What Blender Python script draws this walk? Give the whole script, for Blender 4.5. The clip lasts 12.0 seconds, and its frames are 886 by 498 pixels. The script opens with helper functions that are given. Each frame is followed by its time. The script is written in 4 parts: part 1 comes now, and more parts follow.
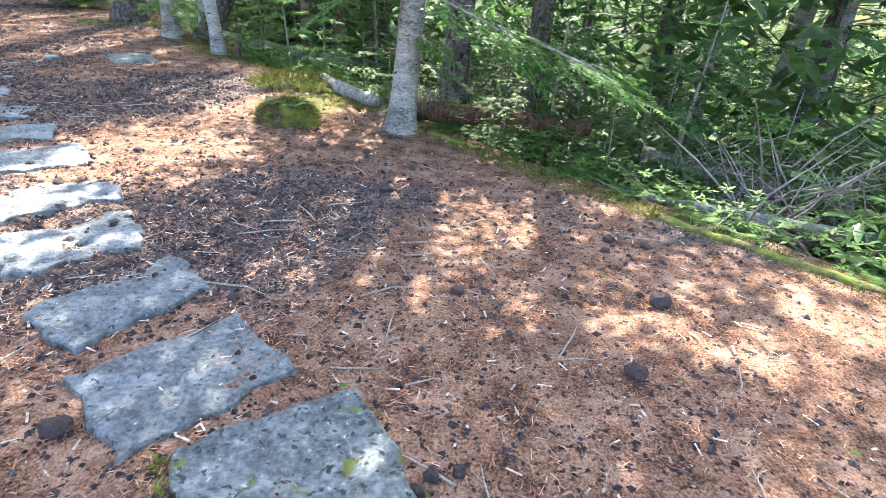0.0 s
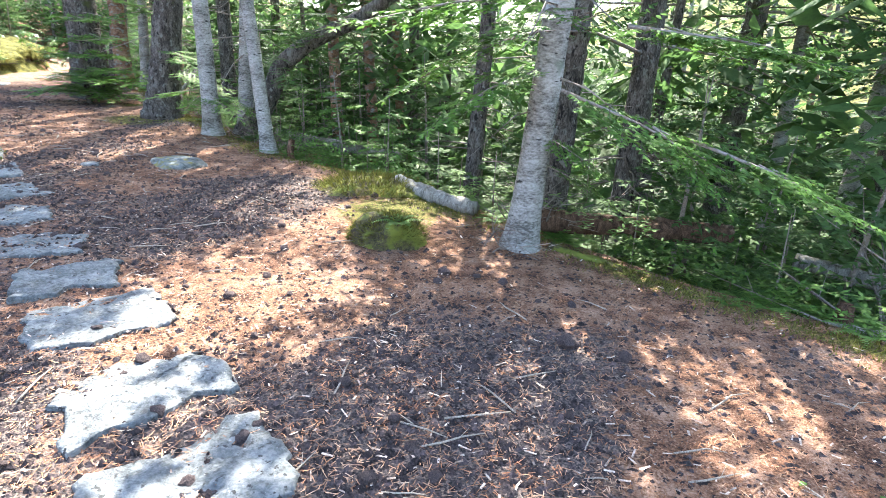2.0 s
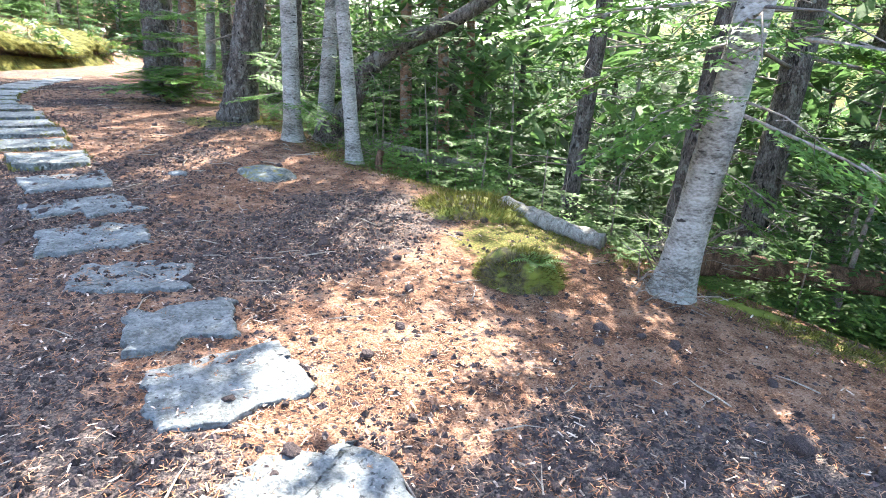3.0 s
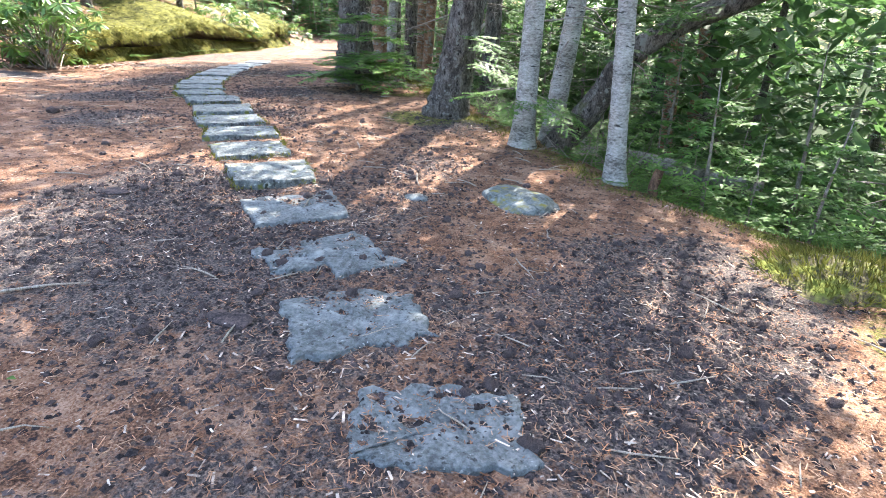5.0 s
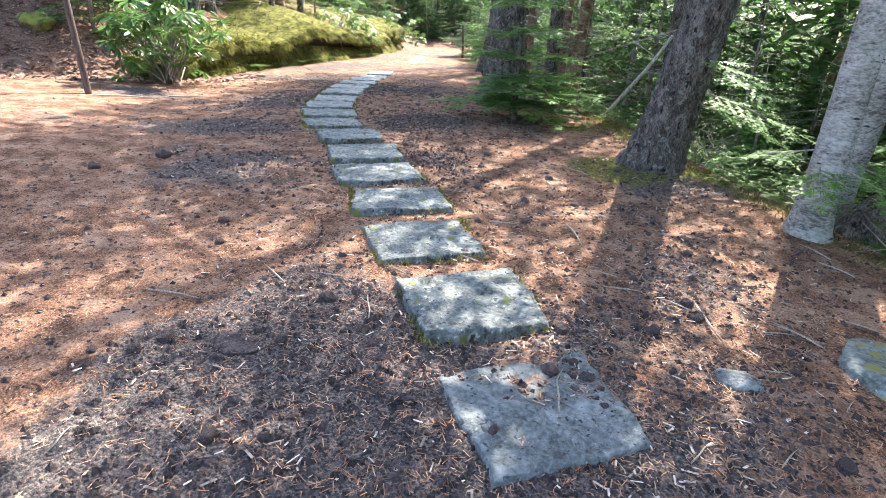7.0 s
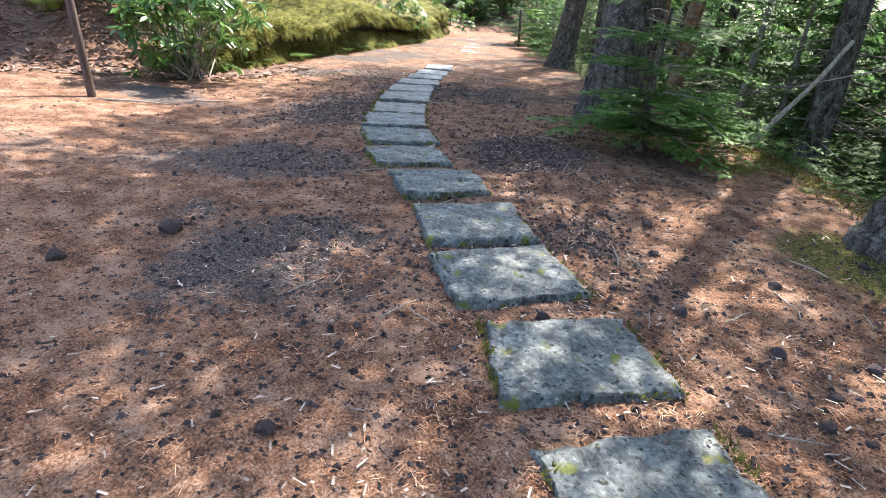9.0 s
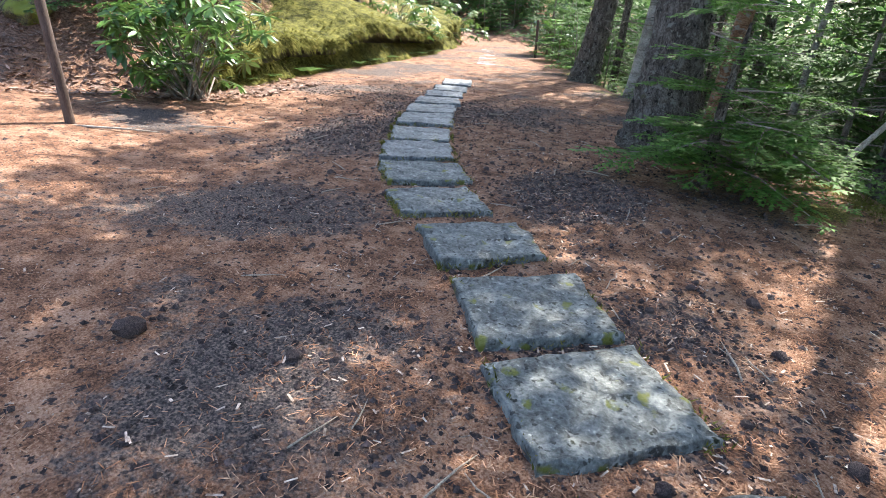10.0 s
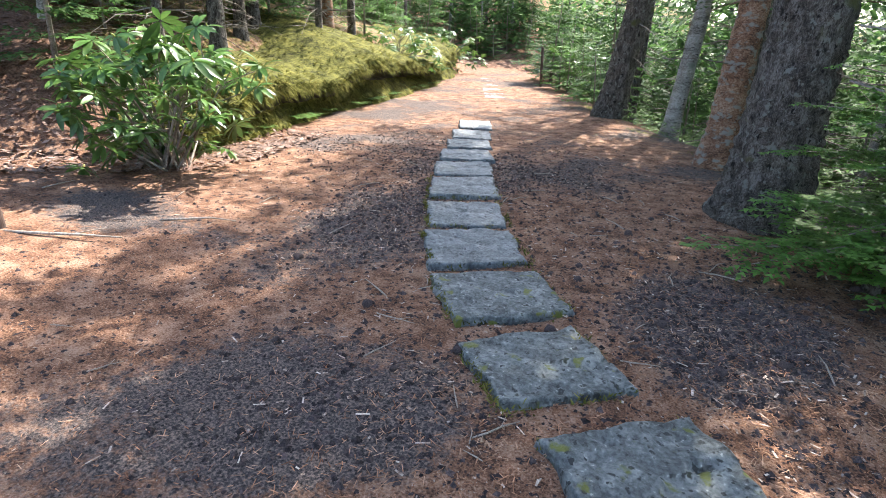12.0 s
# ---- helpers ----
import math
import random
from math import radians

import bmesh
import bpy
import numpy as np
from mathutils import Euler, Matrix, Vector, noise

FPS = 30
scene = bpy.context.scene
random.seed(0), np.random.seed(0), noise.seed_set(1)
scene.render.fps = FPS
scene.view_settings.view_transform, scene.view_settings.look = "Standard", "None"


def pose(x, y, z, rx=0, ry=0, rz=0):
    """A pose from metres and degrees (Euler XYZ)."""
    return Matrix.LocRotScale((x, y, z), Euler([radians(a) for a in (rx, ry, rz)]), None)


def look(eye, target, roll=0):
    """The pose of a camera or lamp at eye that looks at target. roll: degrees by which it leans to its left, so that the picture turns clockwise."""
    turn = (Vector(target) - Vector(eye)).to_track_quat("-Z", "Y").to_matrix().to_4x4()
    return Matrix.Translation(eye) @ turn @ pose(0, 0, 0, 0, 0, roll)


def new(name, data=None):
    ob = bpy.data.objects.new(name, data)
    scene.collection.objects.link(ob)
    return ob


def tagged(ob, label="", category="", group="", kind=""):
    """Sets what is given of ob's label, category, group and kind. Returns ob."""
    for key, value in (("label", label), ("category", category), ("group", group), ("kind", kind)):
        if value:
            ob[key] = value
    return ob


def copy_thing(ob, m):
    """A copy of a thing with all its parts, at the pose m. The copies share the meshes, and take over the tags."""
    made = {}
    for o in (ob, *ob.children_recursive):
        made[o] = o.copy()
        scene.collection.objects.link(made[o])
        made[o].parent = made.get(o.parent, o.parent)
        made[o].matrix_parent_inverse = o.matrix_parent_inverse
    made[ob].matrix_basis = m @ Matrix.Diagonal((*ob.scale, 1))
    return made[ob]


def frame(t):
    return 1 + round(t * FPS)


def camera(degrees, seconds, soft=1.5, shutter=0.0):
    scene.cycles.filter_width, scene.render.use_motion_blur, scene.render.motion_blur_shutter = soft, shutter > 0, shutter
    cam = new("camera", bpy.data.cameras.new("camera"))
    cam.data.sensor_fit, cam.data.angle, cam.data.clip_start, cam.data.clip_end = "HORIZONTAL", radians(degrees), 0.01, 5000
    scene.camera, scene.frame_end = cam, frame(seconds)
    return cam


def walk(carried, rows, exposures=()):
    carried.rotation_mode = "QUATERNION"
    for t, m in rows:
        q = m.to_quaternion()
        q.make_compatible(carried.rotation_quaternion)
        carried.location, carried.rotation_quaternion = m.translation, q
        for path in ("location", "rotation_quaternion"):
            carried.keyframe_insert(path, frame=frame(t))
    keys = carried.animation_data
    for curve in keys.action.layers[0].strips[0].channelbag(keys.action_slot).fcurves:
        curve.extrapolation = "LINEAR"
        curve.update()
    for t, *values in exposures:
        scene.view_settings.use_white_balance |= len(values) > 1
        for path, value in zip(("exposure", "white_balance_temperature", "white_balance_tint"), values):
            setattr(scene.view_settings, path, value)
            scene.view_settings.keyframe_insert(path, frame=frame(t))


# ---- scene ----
cam = camera(78.5, 12.0, soft=0.9)
METRES, EYE, TILT, LEAN, TURN = 12.0, 1.42, -26.25, -2.75, 0.0
ROWS = [
    (0.0, 0.0, 0.0, 0.0, 0.0, 0.0, -0.0),
    (0.5, -0.0151, 0.0127, 0.0065, -1.64, 2.57, 1.39),
    (1.0, -0.0448, 0.0306, 0.0211, -1.79, 5.0, 1.25),
    (1.5, -0.0665, 0.0534, 0.0316, -1.95, 6.78, 1.9),
    (2.0, -0.095, 0.0776, 0.0491, -0.81, 7.47, 1.63),
    (2.5, -0.1274, 0.0978, 0.0649, 0.58, 7.72, 0.12),
    (4.5, -0.245, 0.1956, 0.1265, 11.99, 4.65, -4.97),
    (5.0, -0.285, 0.2216, 0.1404, 15.62, 4.32, -6.99),
    (5.5, -0.3216, 0.2524, 0.1576, 18.33, 4.0, -8.43),
    (6.0, -0.3601, 0.2802, 0.179, 20.47, 3.61, -9.43),
    (6.5, -0.3981, 0.3043, 0.1986, 22.43, 3.32, -10.95),
    (7.0, -0.4289, 0.3305, 0.2163, 24.34, 2.98, -11.32),
    (7.5, -0.4678, 0.3541, 0.2304, 26.02, 2.29, -12.07),
    (9.5, -0.5944, 0.4592, 0.3012, 26.87, 0.45, -14.15),
    (10.0, -0.6228, 0.4838, 0.316, 27.55, 1.18, -14.21),
    (10.5, -0.6528, 0.5041, 0.3358, 27.93, 2.25, -14.33),
    (11.0, -0.6796, 0.5277, 0.3526, 26.59, 3.49, -13.05),
    (11.5, -0.7066, 0.5444, 0.3622, 25.96, 3.68, -12.31),
    (12.0, -0.7332, 0.5571, 0.3755, 26.48, 3.47, -12.25),
]
walk(cam, [(t, pose(0, 0, EYE, TILT, LEAN, TURN) @ pose(METRES * x, METRES * y, METRES * z, 90 + pitch, roll, yaw)) for t, x, y, z, yaw, pitch, roll in ROWS],
     exposures=[(0.0, 2.75), (5.0, 2.7), (7.5, 2.3), (9.5, 1.97), (12.0, 2.03)])

# ---- light: high sun from beyond the wooded slope, blue sky ----
SUN_UP, SUN_TURN = 50.0, 8.0   # elevation; degrees east of +y
world = bpy.data.worlds.new("sky")
scene.world = world
world.use_nodes = True
wn = world.node_tree.nodes
sky = wn.new("ShaderNodeTexSky")
sky.sky_type, sky.sun_disc = "NISHITA", False
sky.sun_elevation, sky.sun_rotation = radians(SUN_UP), radians(SUN_TURN)
sky.air_density, sky.dust_density = 1.0, 2.0
wn["Background"].inputs["Strength"].default_value = 0.15
world.node_tree.links.new(sky.outputs["Color"], wn["Background"].inputs["Color"])
sun = new("sun", bpy.data.lights.new("sun", "SUN"))
sun.data.energy, sun.data.angle, sun.data.color = 4.2, radians(0.5), (1.0, 0.95, 0.86)
sa, se = radians(SUN_TURN), radians(SUN_UP)
sun.matrix_world = look((0, 0, 30), (-math.sin(sa) * math.cos(se) * 30, -math.cos(sa) * math.cos(se) * 30, 30 - 30 * math.sin(se)))


# ---- materials ----
def material(name, stops, scale=8.0, fine=60.0, rough=0.85, bump=0.4, stretch=(1, 1, 1), distance=0.01, spots=None, random=0.0, trans=0.0, spec=0.4, coords="Object"):
    """stops: colours from dark to light over coarse and fine noise. spots: (colour, scale, threshold, softness, stretch)."""
    m = bpy.data.materials.new(name)
    m.use_nodes = True
    n, li = m.node_tree.nodes, m.node_tree.links
    b = n["Principled BSDF"]
    co = n.new("ShaderNodeTexCoord")
    mp = n.new("ShaderNodeMapping")
    mp.inputs["Scale"].default_value = stretch
    li.new(co.outputs[coords], mp.inputs["Vector"])
    big, small = n.new("ShaderNodeTexNoise"), n.new("ShaderNodeTexNoise")
    for t, s, d in ((big, scale, 6.0), (small, fine, 5.0)):
        t.inputs["Scale"].default_value, t.inputs["Detail"].default_value, t.inputs["Roughness"].default_value = s, d, 0.65
        li.new(mp.outputs["Vector"], t.inputs["Vector"])
    mix = n.new("ShaderNodeMix")
    mix.data_type = "FLOAT"
    mix.inputs[0].default_value = 0.5
    li.new(big.outputs["Fac"], mix.inputs[2])
    li.new(small.outputs["Fac"], mix.inputs[3])
    ramp = n.new("ShaderNodeValToRGB")
    el = ramp.color_ramp.elements
    k = len(stops)
    for i, c in enumerate(stops):
        p = 0.4 + 0.2 * i / max(1, k - 1)
        e = el[i] if i < 2 else el.new(p)
        e.position, e.color = p, (*c, 1)
    li.new(mix.outputs[0], ramp.inputs["Fac"])
    out = ramp.outputs["Color"]
    for colour, sc, th, so, st in spots or ():
        m2 = n.new("ShaderNodeMapping")
        m2.inputs["Scale"].default_value = st
        li.new(co.outputs[coords], m2.inputs["Vector"])
        t = n.new("ShaderNodeTexNoise")
        t.inputs["Scale"].default_value, t.inputs["Detail"].default_value = sc, 5.0
        li.new(m2.outputs["Vector"], t.inputs["Vector"])
        r = n.new("ShaderNodeMapRange")
        r.inputs["From Min"].default_value, r.inputs["From Max"].default_value = th, th + so
        li.new(t.outputs["Fac"], r.inputs["Value"])
        mx = n.new("ShaderNodeMix")
        mx.data_type = "RGBA"
        li.new(r.outputs["Result"], mx.inputs[0])
        li.new(out, mx.inputs[6])
        mx.inputs[7].default_value = (*colour, 1)
        out = mx.outputs[2]
    if random:
        inf = n.new("ShaderNodeNewGeometry")
        hs = n.new("ShaderNodeHueSaturation")
        r = n.new("ShaderNodeMapRange")
        r.inputs["To Min"].default_value, r.inputs["To Max"].default_value = 1 - random, 1 + random
        li.new(inf.outputs["Random Per Island"], r.inputs["Value"])
        li.new(r.outputs["Result"], hs.inputs["Value"])
        li.new(out, hs.inputs["Color"])
        out = hs.outputs["Color"]
    li.new(out, b.inputs["Base Color"])
    b.inputs["Roughness"].default_value = rough
    b.inputs["Specular IOR Level"].default_value = spec
    if bump:
        bp = n.new("ShaderNodeBump")
        bp.inputs["Strength"].default_value, bp.inputs["Distance"].default_value = bump, distance
        li.new(mix.outputs[0], bp.inputs["Height"])
        li.new(bp.outputs["Normal"], b.inputs["Normal"])
    if trans:
        tr = n.new("ShaderNodeBsdfTranslucent")
        li.new(out, tr.inputs["Color"])
        ms = n.new("ShaderNodeMixShader")
        ms.inputs["Fac"].default_value = trans
        li.new(b.outputs["BSDF"], ms.inputs[1])
        li.new(tr.outputs["BSDF"], ms.inputs[2])
        li.new(ms.outputs["Shader"], n["Material Output"].inputs["Surface"])
    return m


def ground_material():
    """Needle litter, dark cinders where 'cinder' is high, moss where 'moss' is high, dead leaves where 'leaf' is high."""
    m = material("forest_floor", [(0.06, 0.032, 0.023), (0.235, 0.122, 0.075), (0.41, 0.26, 0.185)], 5.0, 90.0, 0.95, 1.0, distance=0.03, spec=0.15,
                 spots=[((0.035, 0.028, 0.03), 30.0, 0.58, 0.06, (1, 1, 1)), ((0.42, 0.34, 0.28), 70.0, 0.66, 0.05, (1, 1, 1))])
    n, li = m.node_tree.nodes, m.node_tree.links
    b = n["Principled BSDF"]
    out = b.inputs["Base Color"].links[0].from_socket
    co = n["Texture Coordinate"]

    def noise_node(scale, detail=6.0):
        t = n.new("ShaderNodeTexNoise")
        t.inputs["Scale"].default_value, t.inputs["Detail"].default_value, t.inputs["Roughness"].default_value = scale, detail, 0.7
        li.new(co.outputs["Object"], t.inputs["Vector"])
        return t

    def layer(under, attr, stops, scale, edge):
        at = n.new("ShaderNodeAttribute")
        at.attribute_name = attr
        t = noise_node(edge)
        ad = n.new("ShaderNodeMath")
        ad.operation = "ADD"
        li.new(at.outputs["Fac"], ad.inputs[0])
        li.new(t.outputs["Fac"], ad.inputs[1])
        r = n.new("ShaderNodeMapRange")
        r.inputs["From Min"].default_value, r.inputs["From Max"].default_value = 0.92, 1.12
        li.new(ad.outputs[0], r.inputs["Value"])
        c = noise_node(scale)
        ramp = n.new("ShaderNodeValToRGB")
        for i, col in enumerate(stops):
            p = 0.38 + 0.24 * i / (len(stops) - 1)
            e = ramp.color_ramp.elements[i] if i < 2 else ramp.color_ramp.elements.new(p)
            e.position, e.color = p, (*col, 1)
        li.new(c.outputs["Fac"], ramp.inputs["Fac"])
        mx = n.new("ShaderNodeMix")
        mx.data_type = "RGBA"
        li.new(r.outputs["Result"], mx.inputs[0])
        li.new(under, mx.inputs[6])
        li.new(ramp.outputs["Color"], mx.inputs[7])
        return mx.outputs[2]

    out = layer(out, "cinder", [(0.024, 0.022, 0.023), (0.095, 0.08, 0.077), (0.24, 0.18, 0.15)], 75.0, 16.0)
    out = layer(out, "leaf", [(0.05, 0.03, 0.022), (0.14, 0.075, 0.05), (0.25, 0.16, 0.12)], 30.0, 9.0)
    out = layer(out, "moss", [(0.025, 0.03, 0.01), (0.11, 0.11, 0.028), (0.23, 0.21, 0.06)], 60.0, 12.0)
    li.new(out, b.inputs["Base Color"])
    return m


FLOOR = ground_material()
MOSS_SPOT = ((0.17, 0.19, 0.035), 7.0, 0.62, 0.06, (1, 1, 1))
BASALT = material("basalt", [(0.05, 0.057, 0.06), (0.12, 0.135, 0.142), (0.21, 0.228, 0.235)], 6.0, 45.0, 0.5, 1.0, distance=0.025, coords="Object",
                  spots=[((0.06, 0.065, 0.062), 26.0, 0.6, 0.14, (1, 1, 1)), ((0.28, 0.3, 0.3), 9.0, 0.56, 0.16, (1, 1, 1)), ((0.36, 0.38, 0.37), 38.0, 0.67, 0.05, (1, 1, 1)), ((0.03, 0.032, 0.034), 34.0, 0.61, 0.05, (1, 1, 1))])
BASALT_MOSSY = material("basalt_mossy", [(0.045, 0.052, 0.052), (0.12, 0.133, 0.133), (0.22, 0.238, 0.23)], 6.0, 40.0, 0.55, 1.0, distance=0.028,
                        spots=[((0.05, 0.055, 0.05), 24.0, 0.58, 0.12, (1, 1, 1)), ((0.34, 0.36, 0.34), 12.0, 0.58, 0.12, (1, 1, 1)), ((0.4, 0.42, 0.39), 40.0, 0.66, 0.05, (1, 1, 1)), ((0.025, 0.028, 0.028), 30.0, 0.59, 0.05, (1, 1, 1)), ((0.13, 0.14, 0.025), 8.0, 0.61, 0.06, (1, 1, 1)), ((0.02, 0.025, 0.012), 12.0, 0.64, 0.06, (1, 1, 1))])
LICHEN_ROCK = material("lichen_rock", [(0.05, 0.055, 0.055), (0.13, 0.145, 0.14), (0.22, 0.24, 0.23)], 7.0, 40.0, 0.85, 0.8,
                       spots=[((0.21, 0.18, 0.04), 11.0, 0.53, 0.14, (1, 1, 1))])
CINDER = material("cinder", [(0.02, 0.017, 0.018), (0.06, 0.047, 0.047), (0.12, 0.085, 0.08)], 12.0, 90.0, 0.95, 1.0, random=0.45, spec=0.2)
DEAD = material("dead_wood", [(0.13, 0.1, 0.075), (0.33, 0.28, 0.23), (0.5, 0.45, 0.38)], 5.0, 50.0, 0.8, 0.5, (8, 8, 1), random=0.35)
TWIG = material("dead_twig", [(0.1, 0.08, 0.065), (0.22, 0.185, 0.16), (0.33, 0.29, 0.26)], 5.0, 60.0, 0.85, 0.3, random=0.3)
NEEDLE_LITTER = material("needle_litter", [(0.17, 0.075, 0.04), (0.34, 0.175, 0.1), (0.47, 0.31, 0.21)], 3.0, 20.0, 0.9, 0.0, random=0.4, spec=0.2)
DEAD_LEAF = material("dead_leaf", [(0.09, 0.05, 0.035), (0.22, 0.13, 0.1), (0.36, 0.26, 0.21)], 9.0, 60.0, 0.75, 0.2, random=0.45)
CHIPS = material("wood_chip", [(0.2, 0.13, 0.09), (0.42, 0.33, 0.27), (0.6, 0.53, 0.46)], 9.0, 60.0, 0.85, 0.2, random=0.4)
GREY_BARK = material("grey_bark", [(0.09, 0.085, 0.075), (0.28, 0.27, 0.25), (0.44, 0.43, 0.41)], 3.0, 30.0, 0.85, 0.7, (1, 1, 2.2),
                     spots=[((0.035, 0.033, 0.03), 9.0, 0.64, 0.04, (1, 1, 3.2)), ((0.16, 0.19, 0.15), 4.0, 0.6, 0.15, (1, 1, 1))])
DARK_BARK = material("dark_bark", [(0.025, 0.021, 0.018), (0.095, 0.08, 0.068), (0.22, 0.2, 0.18)], 7.0, 45.0, 0.95, 1.0, (2.0, 2.0, 0.8), 0.04,
                     spots=[((0.2, 0.2, 0.175), 16.0, 0.6, 0.05, (1, 1, 0.8)), ((0.015, 0.012, 0.01), 22.0, 0.6, 0.06, (1, 1, 0.45)), ((0.085, 0.09, 0.03), 3.0, 0.63, 0.1, (1, 1, 1))])
RED_BARK = material("red_bark", [(0.07, 0.035, 0.022), (0.23, 0.12, 0.07), (0.4, 0.27, 0.19)], 4.0, 40.0, 0.85, 0.9, (1, 1, 1.6), 0.02,
                    spots=[((0.26, 0.25, 0.22), 8.0, 0.53, 0.1, (1, 1, 1.8))])
BARKS = {"grey": GREY_BARK, "dark": DARK_BARK, "red": RED_BARK}
LOG_BROWN = material("rotten_wood", [(0.03, 0.016, 0.01), (0.11, 0.06, 0.038), (0.24, 0.15, 0.1)], 4.0, 40.0, 0.95, 1.0, (6, 6, 1), 0.02)
LOG_PALE = material("pale_log", [(0.07, 0.062, 0.052), (0.22, 0.205, 0.18), (0.38, 0.365, 0.33)], 4.0, 40.0, 0.85, 0.6, (5, 5, 1))
LOG_MOSSY = material("mossy_log", [(0.03, 0.025, 0.015), (0.09, 0.075, 0.035), (0.16, 0.16, 0.04)], 4.0, 40.0, 0.95, 1.0,
                     spots=[((0.16, 0.18, 0.03), 5.0, 0.48, 0.1, (1, 1, 1))])
FIR = material("fir_needles", [(0.05, 0.1, 0.034), (0.085, 0.16, 0.05), (0.12, 0.215, 0.07)], 1.2, 9.0, 0.6, 0.0, random=0.4, trans=0.5, spec=0.25)
FIR_NEW = material("fir_needles_fresh", [(0.07, 0.15, 0.03), (0.11, 0.23, 0.045), (0.16, 0.3, 0.065)], 1.5, 9.0, 0.55, 0.0, random=0.4, trans=0.45, spec=0.3)
RHODO = material("rhododendron_leaf", [(0.045, 0.1, 0.022), (0.085, 0.17, 0.04), (0.14, 0.24, 0.06)], 2.0, 12.0, 0.33, 0.0, random=0.3, trans=0.25, spec=0.5)
RHODO_TIP = material("rhododendron_bud", [(0.2, 0.23, 0.04), (0.3, 0.32, 0.08)], 8.0, 30.0, 0.5, 0.0)
FERN = material("fern", [(0.06, 0.13, 0.02), (0.11, 0.22, 0.04), (0.18, 0.3, 0.07)], 2.0, 12.0, 0.6, 0.0, random=0.3, trans=0.4)
MOSS = material("moss", [(0.025, 0.026, 0.01), (0.1, 0.1, 0.028), (0.2, 0.185, 0.05)], 4.0, 30.0, 0.95, 0.9, distance=0.03, spec=0.1)
MOSS_HAIR = material("moss_fringe", [(0.06, 0.065, 0.018), (0.15, 0.15, 0.035), (0.25, 0.23, 0.07)], 2.0, 15.0, 0.9, 0.0, random=0.4, trans=0.35, spec=0.1)
UNDERCUT_BROWN = material("undercut_brown", [(0.02, 0.014, 0.01), (0.06, 0.042, 0.03), (0.1, 0.075, 0.055)], 5.0, 40.0, 0.95, 1.0)
POST = material("weathered_post", [(0.035, 0.022, 0.018), (0.075, 0.048, 0.04), (0.12, 0.085, 0.07)], 6.0, 50.0, 0.75, 0.4, (5, 5, 0.6))


# ---- numbers of the land ----
def vnoise(x, y, scale, seed=0):
    """Smooth value noise in 0..1 over arrays."""
    x, y = np.asarray(x, float) * scale + seed * 17.3, np.asarray(y, float) * scale + seed * 9.7
    i, j = np.floor(x), np.floor(y)
    u, v = x - i, y - j
    u, v = u * u * (3 - 2 * u), v * v * (3 - 2 * v)

    def h(a, b):
        k = np.sin(a * 127.1 + b * 311.7 + seed * 74.7) * 43758.5453
        return k - np.floor(k)

    return (h(i, j) * (1 - u) + h(i + 1, j) * u) * (1 - v) + (h(i, j + 1) * (1 - u) + h(i + 1, j + 1) * u) * v


def edge_x(y):
    """Where the path's shoulder breaks down to the wooded slope."""
    return np.interp(y, [-30, -2, 1.2, 2.5, 4.0, 5.5, 6.3, 7.7, 8.3, 9.8, 11.0, 13.2, 16.4, 19.0, 24, 31, 45, 90],
                     [16, 6, 3.2, 2.4, 1.05, -0.3, -0.95, -2.3, -3.4, -4.55, -5.6, -6.9, -8.9, -11.0, -13.6, -16.8, -23, -45])


def bank_x(y):
    """Foot of the bank on the uphill side."""
    return np.interp(y, [-30, 2, 6, 9, 10.6, 11.6, 12.6, 14, 16, 19, 24, 30, 36, 45, 90], [-34, -21, -18.6, -16.6, -15.6, -15.0, -14.8, -15.2, -15.8, -16.5, -18.0, -20.4, -23.2, -29, -60])


def smooth(v):
    v = np.clip(v, 0, 1)
    return v * v * (3 - 2 * v)


def land(x, y):
    x, y = np.asarray(x, float), np.asarray(y, float)
    s, c = -0.79 * x + 0.61 * y, 0.61 * x + 0.79 * y
    z = np.interp(s, [2.3, 4.5, 6.7, 8.4, 9.85, 13.2, 17.4, 24], [0, .12, .24, .35, .44, .57, .62, .64])
    z = z + 0.12 * smooth((1.0 - c) / 2.5) * smooth((s - 10) / 4)
    d = (x - edge_x(y)) * 0.75
    dd = np.maximum(d - 0.1, 0)
    z = z - (0.42 * np.minimum(dd, 9) + 0.2 * np.clip(dd - 9, 0, 40)) * smooth(dd / 0.9) + 0.22 * smooth(dd / 2) * (vnoise(x, y, 0.7, 3) - 0.5)
    z = z + 0.65 * np.clip(dd - 22, 0, 40)   # added rise far out, covers the bright sky between the trunks
    e = bank_x(y) - x
    e = e - 0.55 * smooth((y - 11.2) / 1.2)
    ee = np.maximum(e, 0)
    z = z + np.minimum(ee, 1.5) * (0.5 + 0.35 * smooth((y - 11) / 1.5)) + 0.3 * np.clip(ee - 1.5, 0, 40)
    z = z + 0.3 * np.clip(y - 40, 0, 60) * smooth((7 - (x - edge_x(y))) / 7)
    z = z + 0.05 * (vnoise(x, y, 0.55, 1) - 0.5) + 0.025 * (vnoise(x, y, 2.3, 2) - 0.5) + 0.012 * (vnoise(x, y, 9, 5) - 0.5)
    return z


def ground_z(x, y):
    return float(land(x, y))


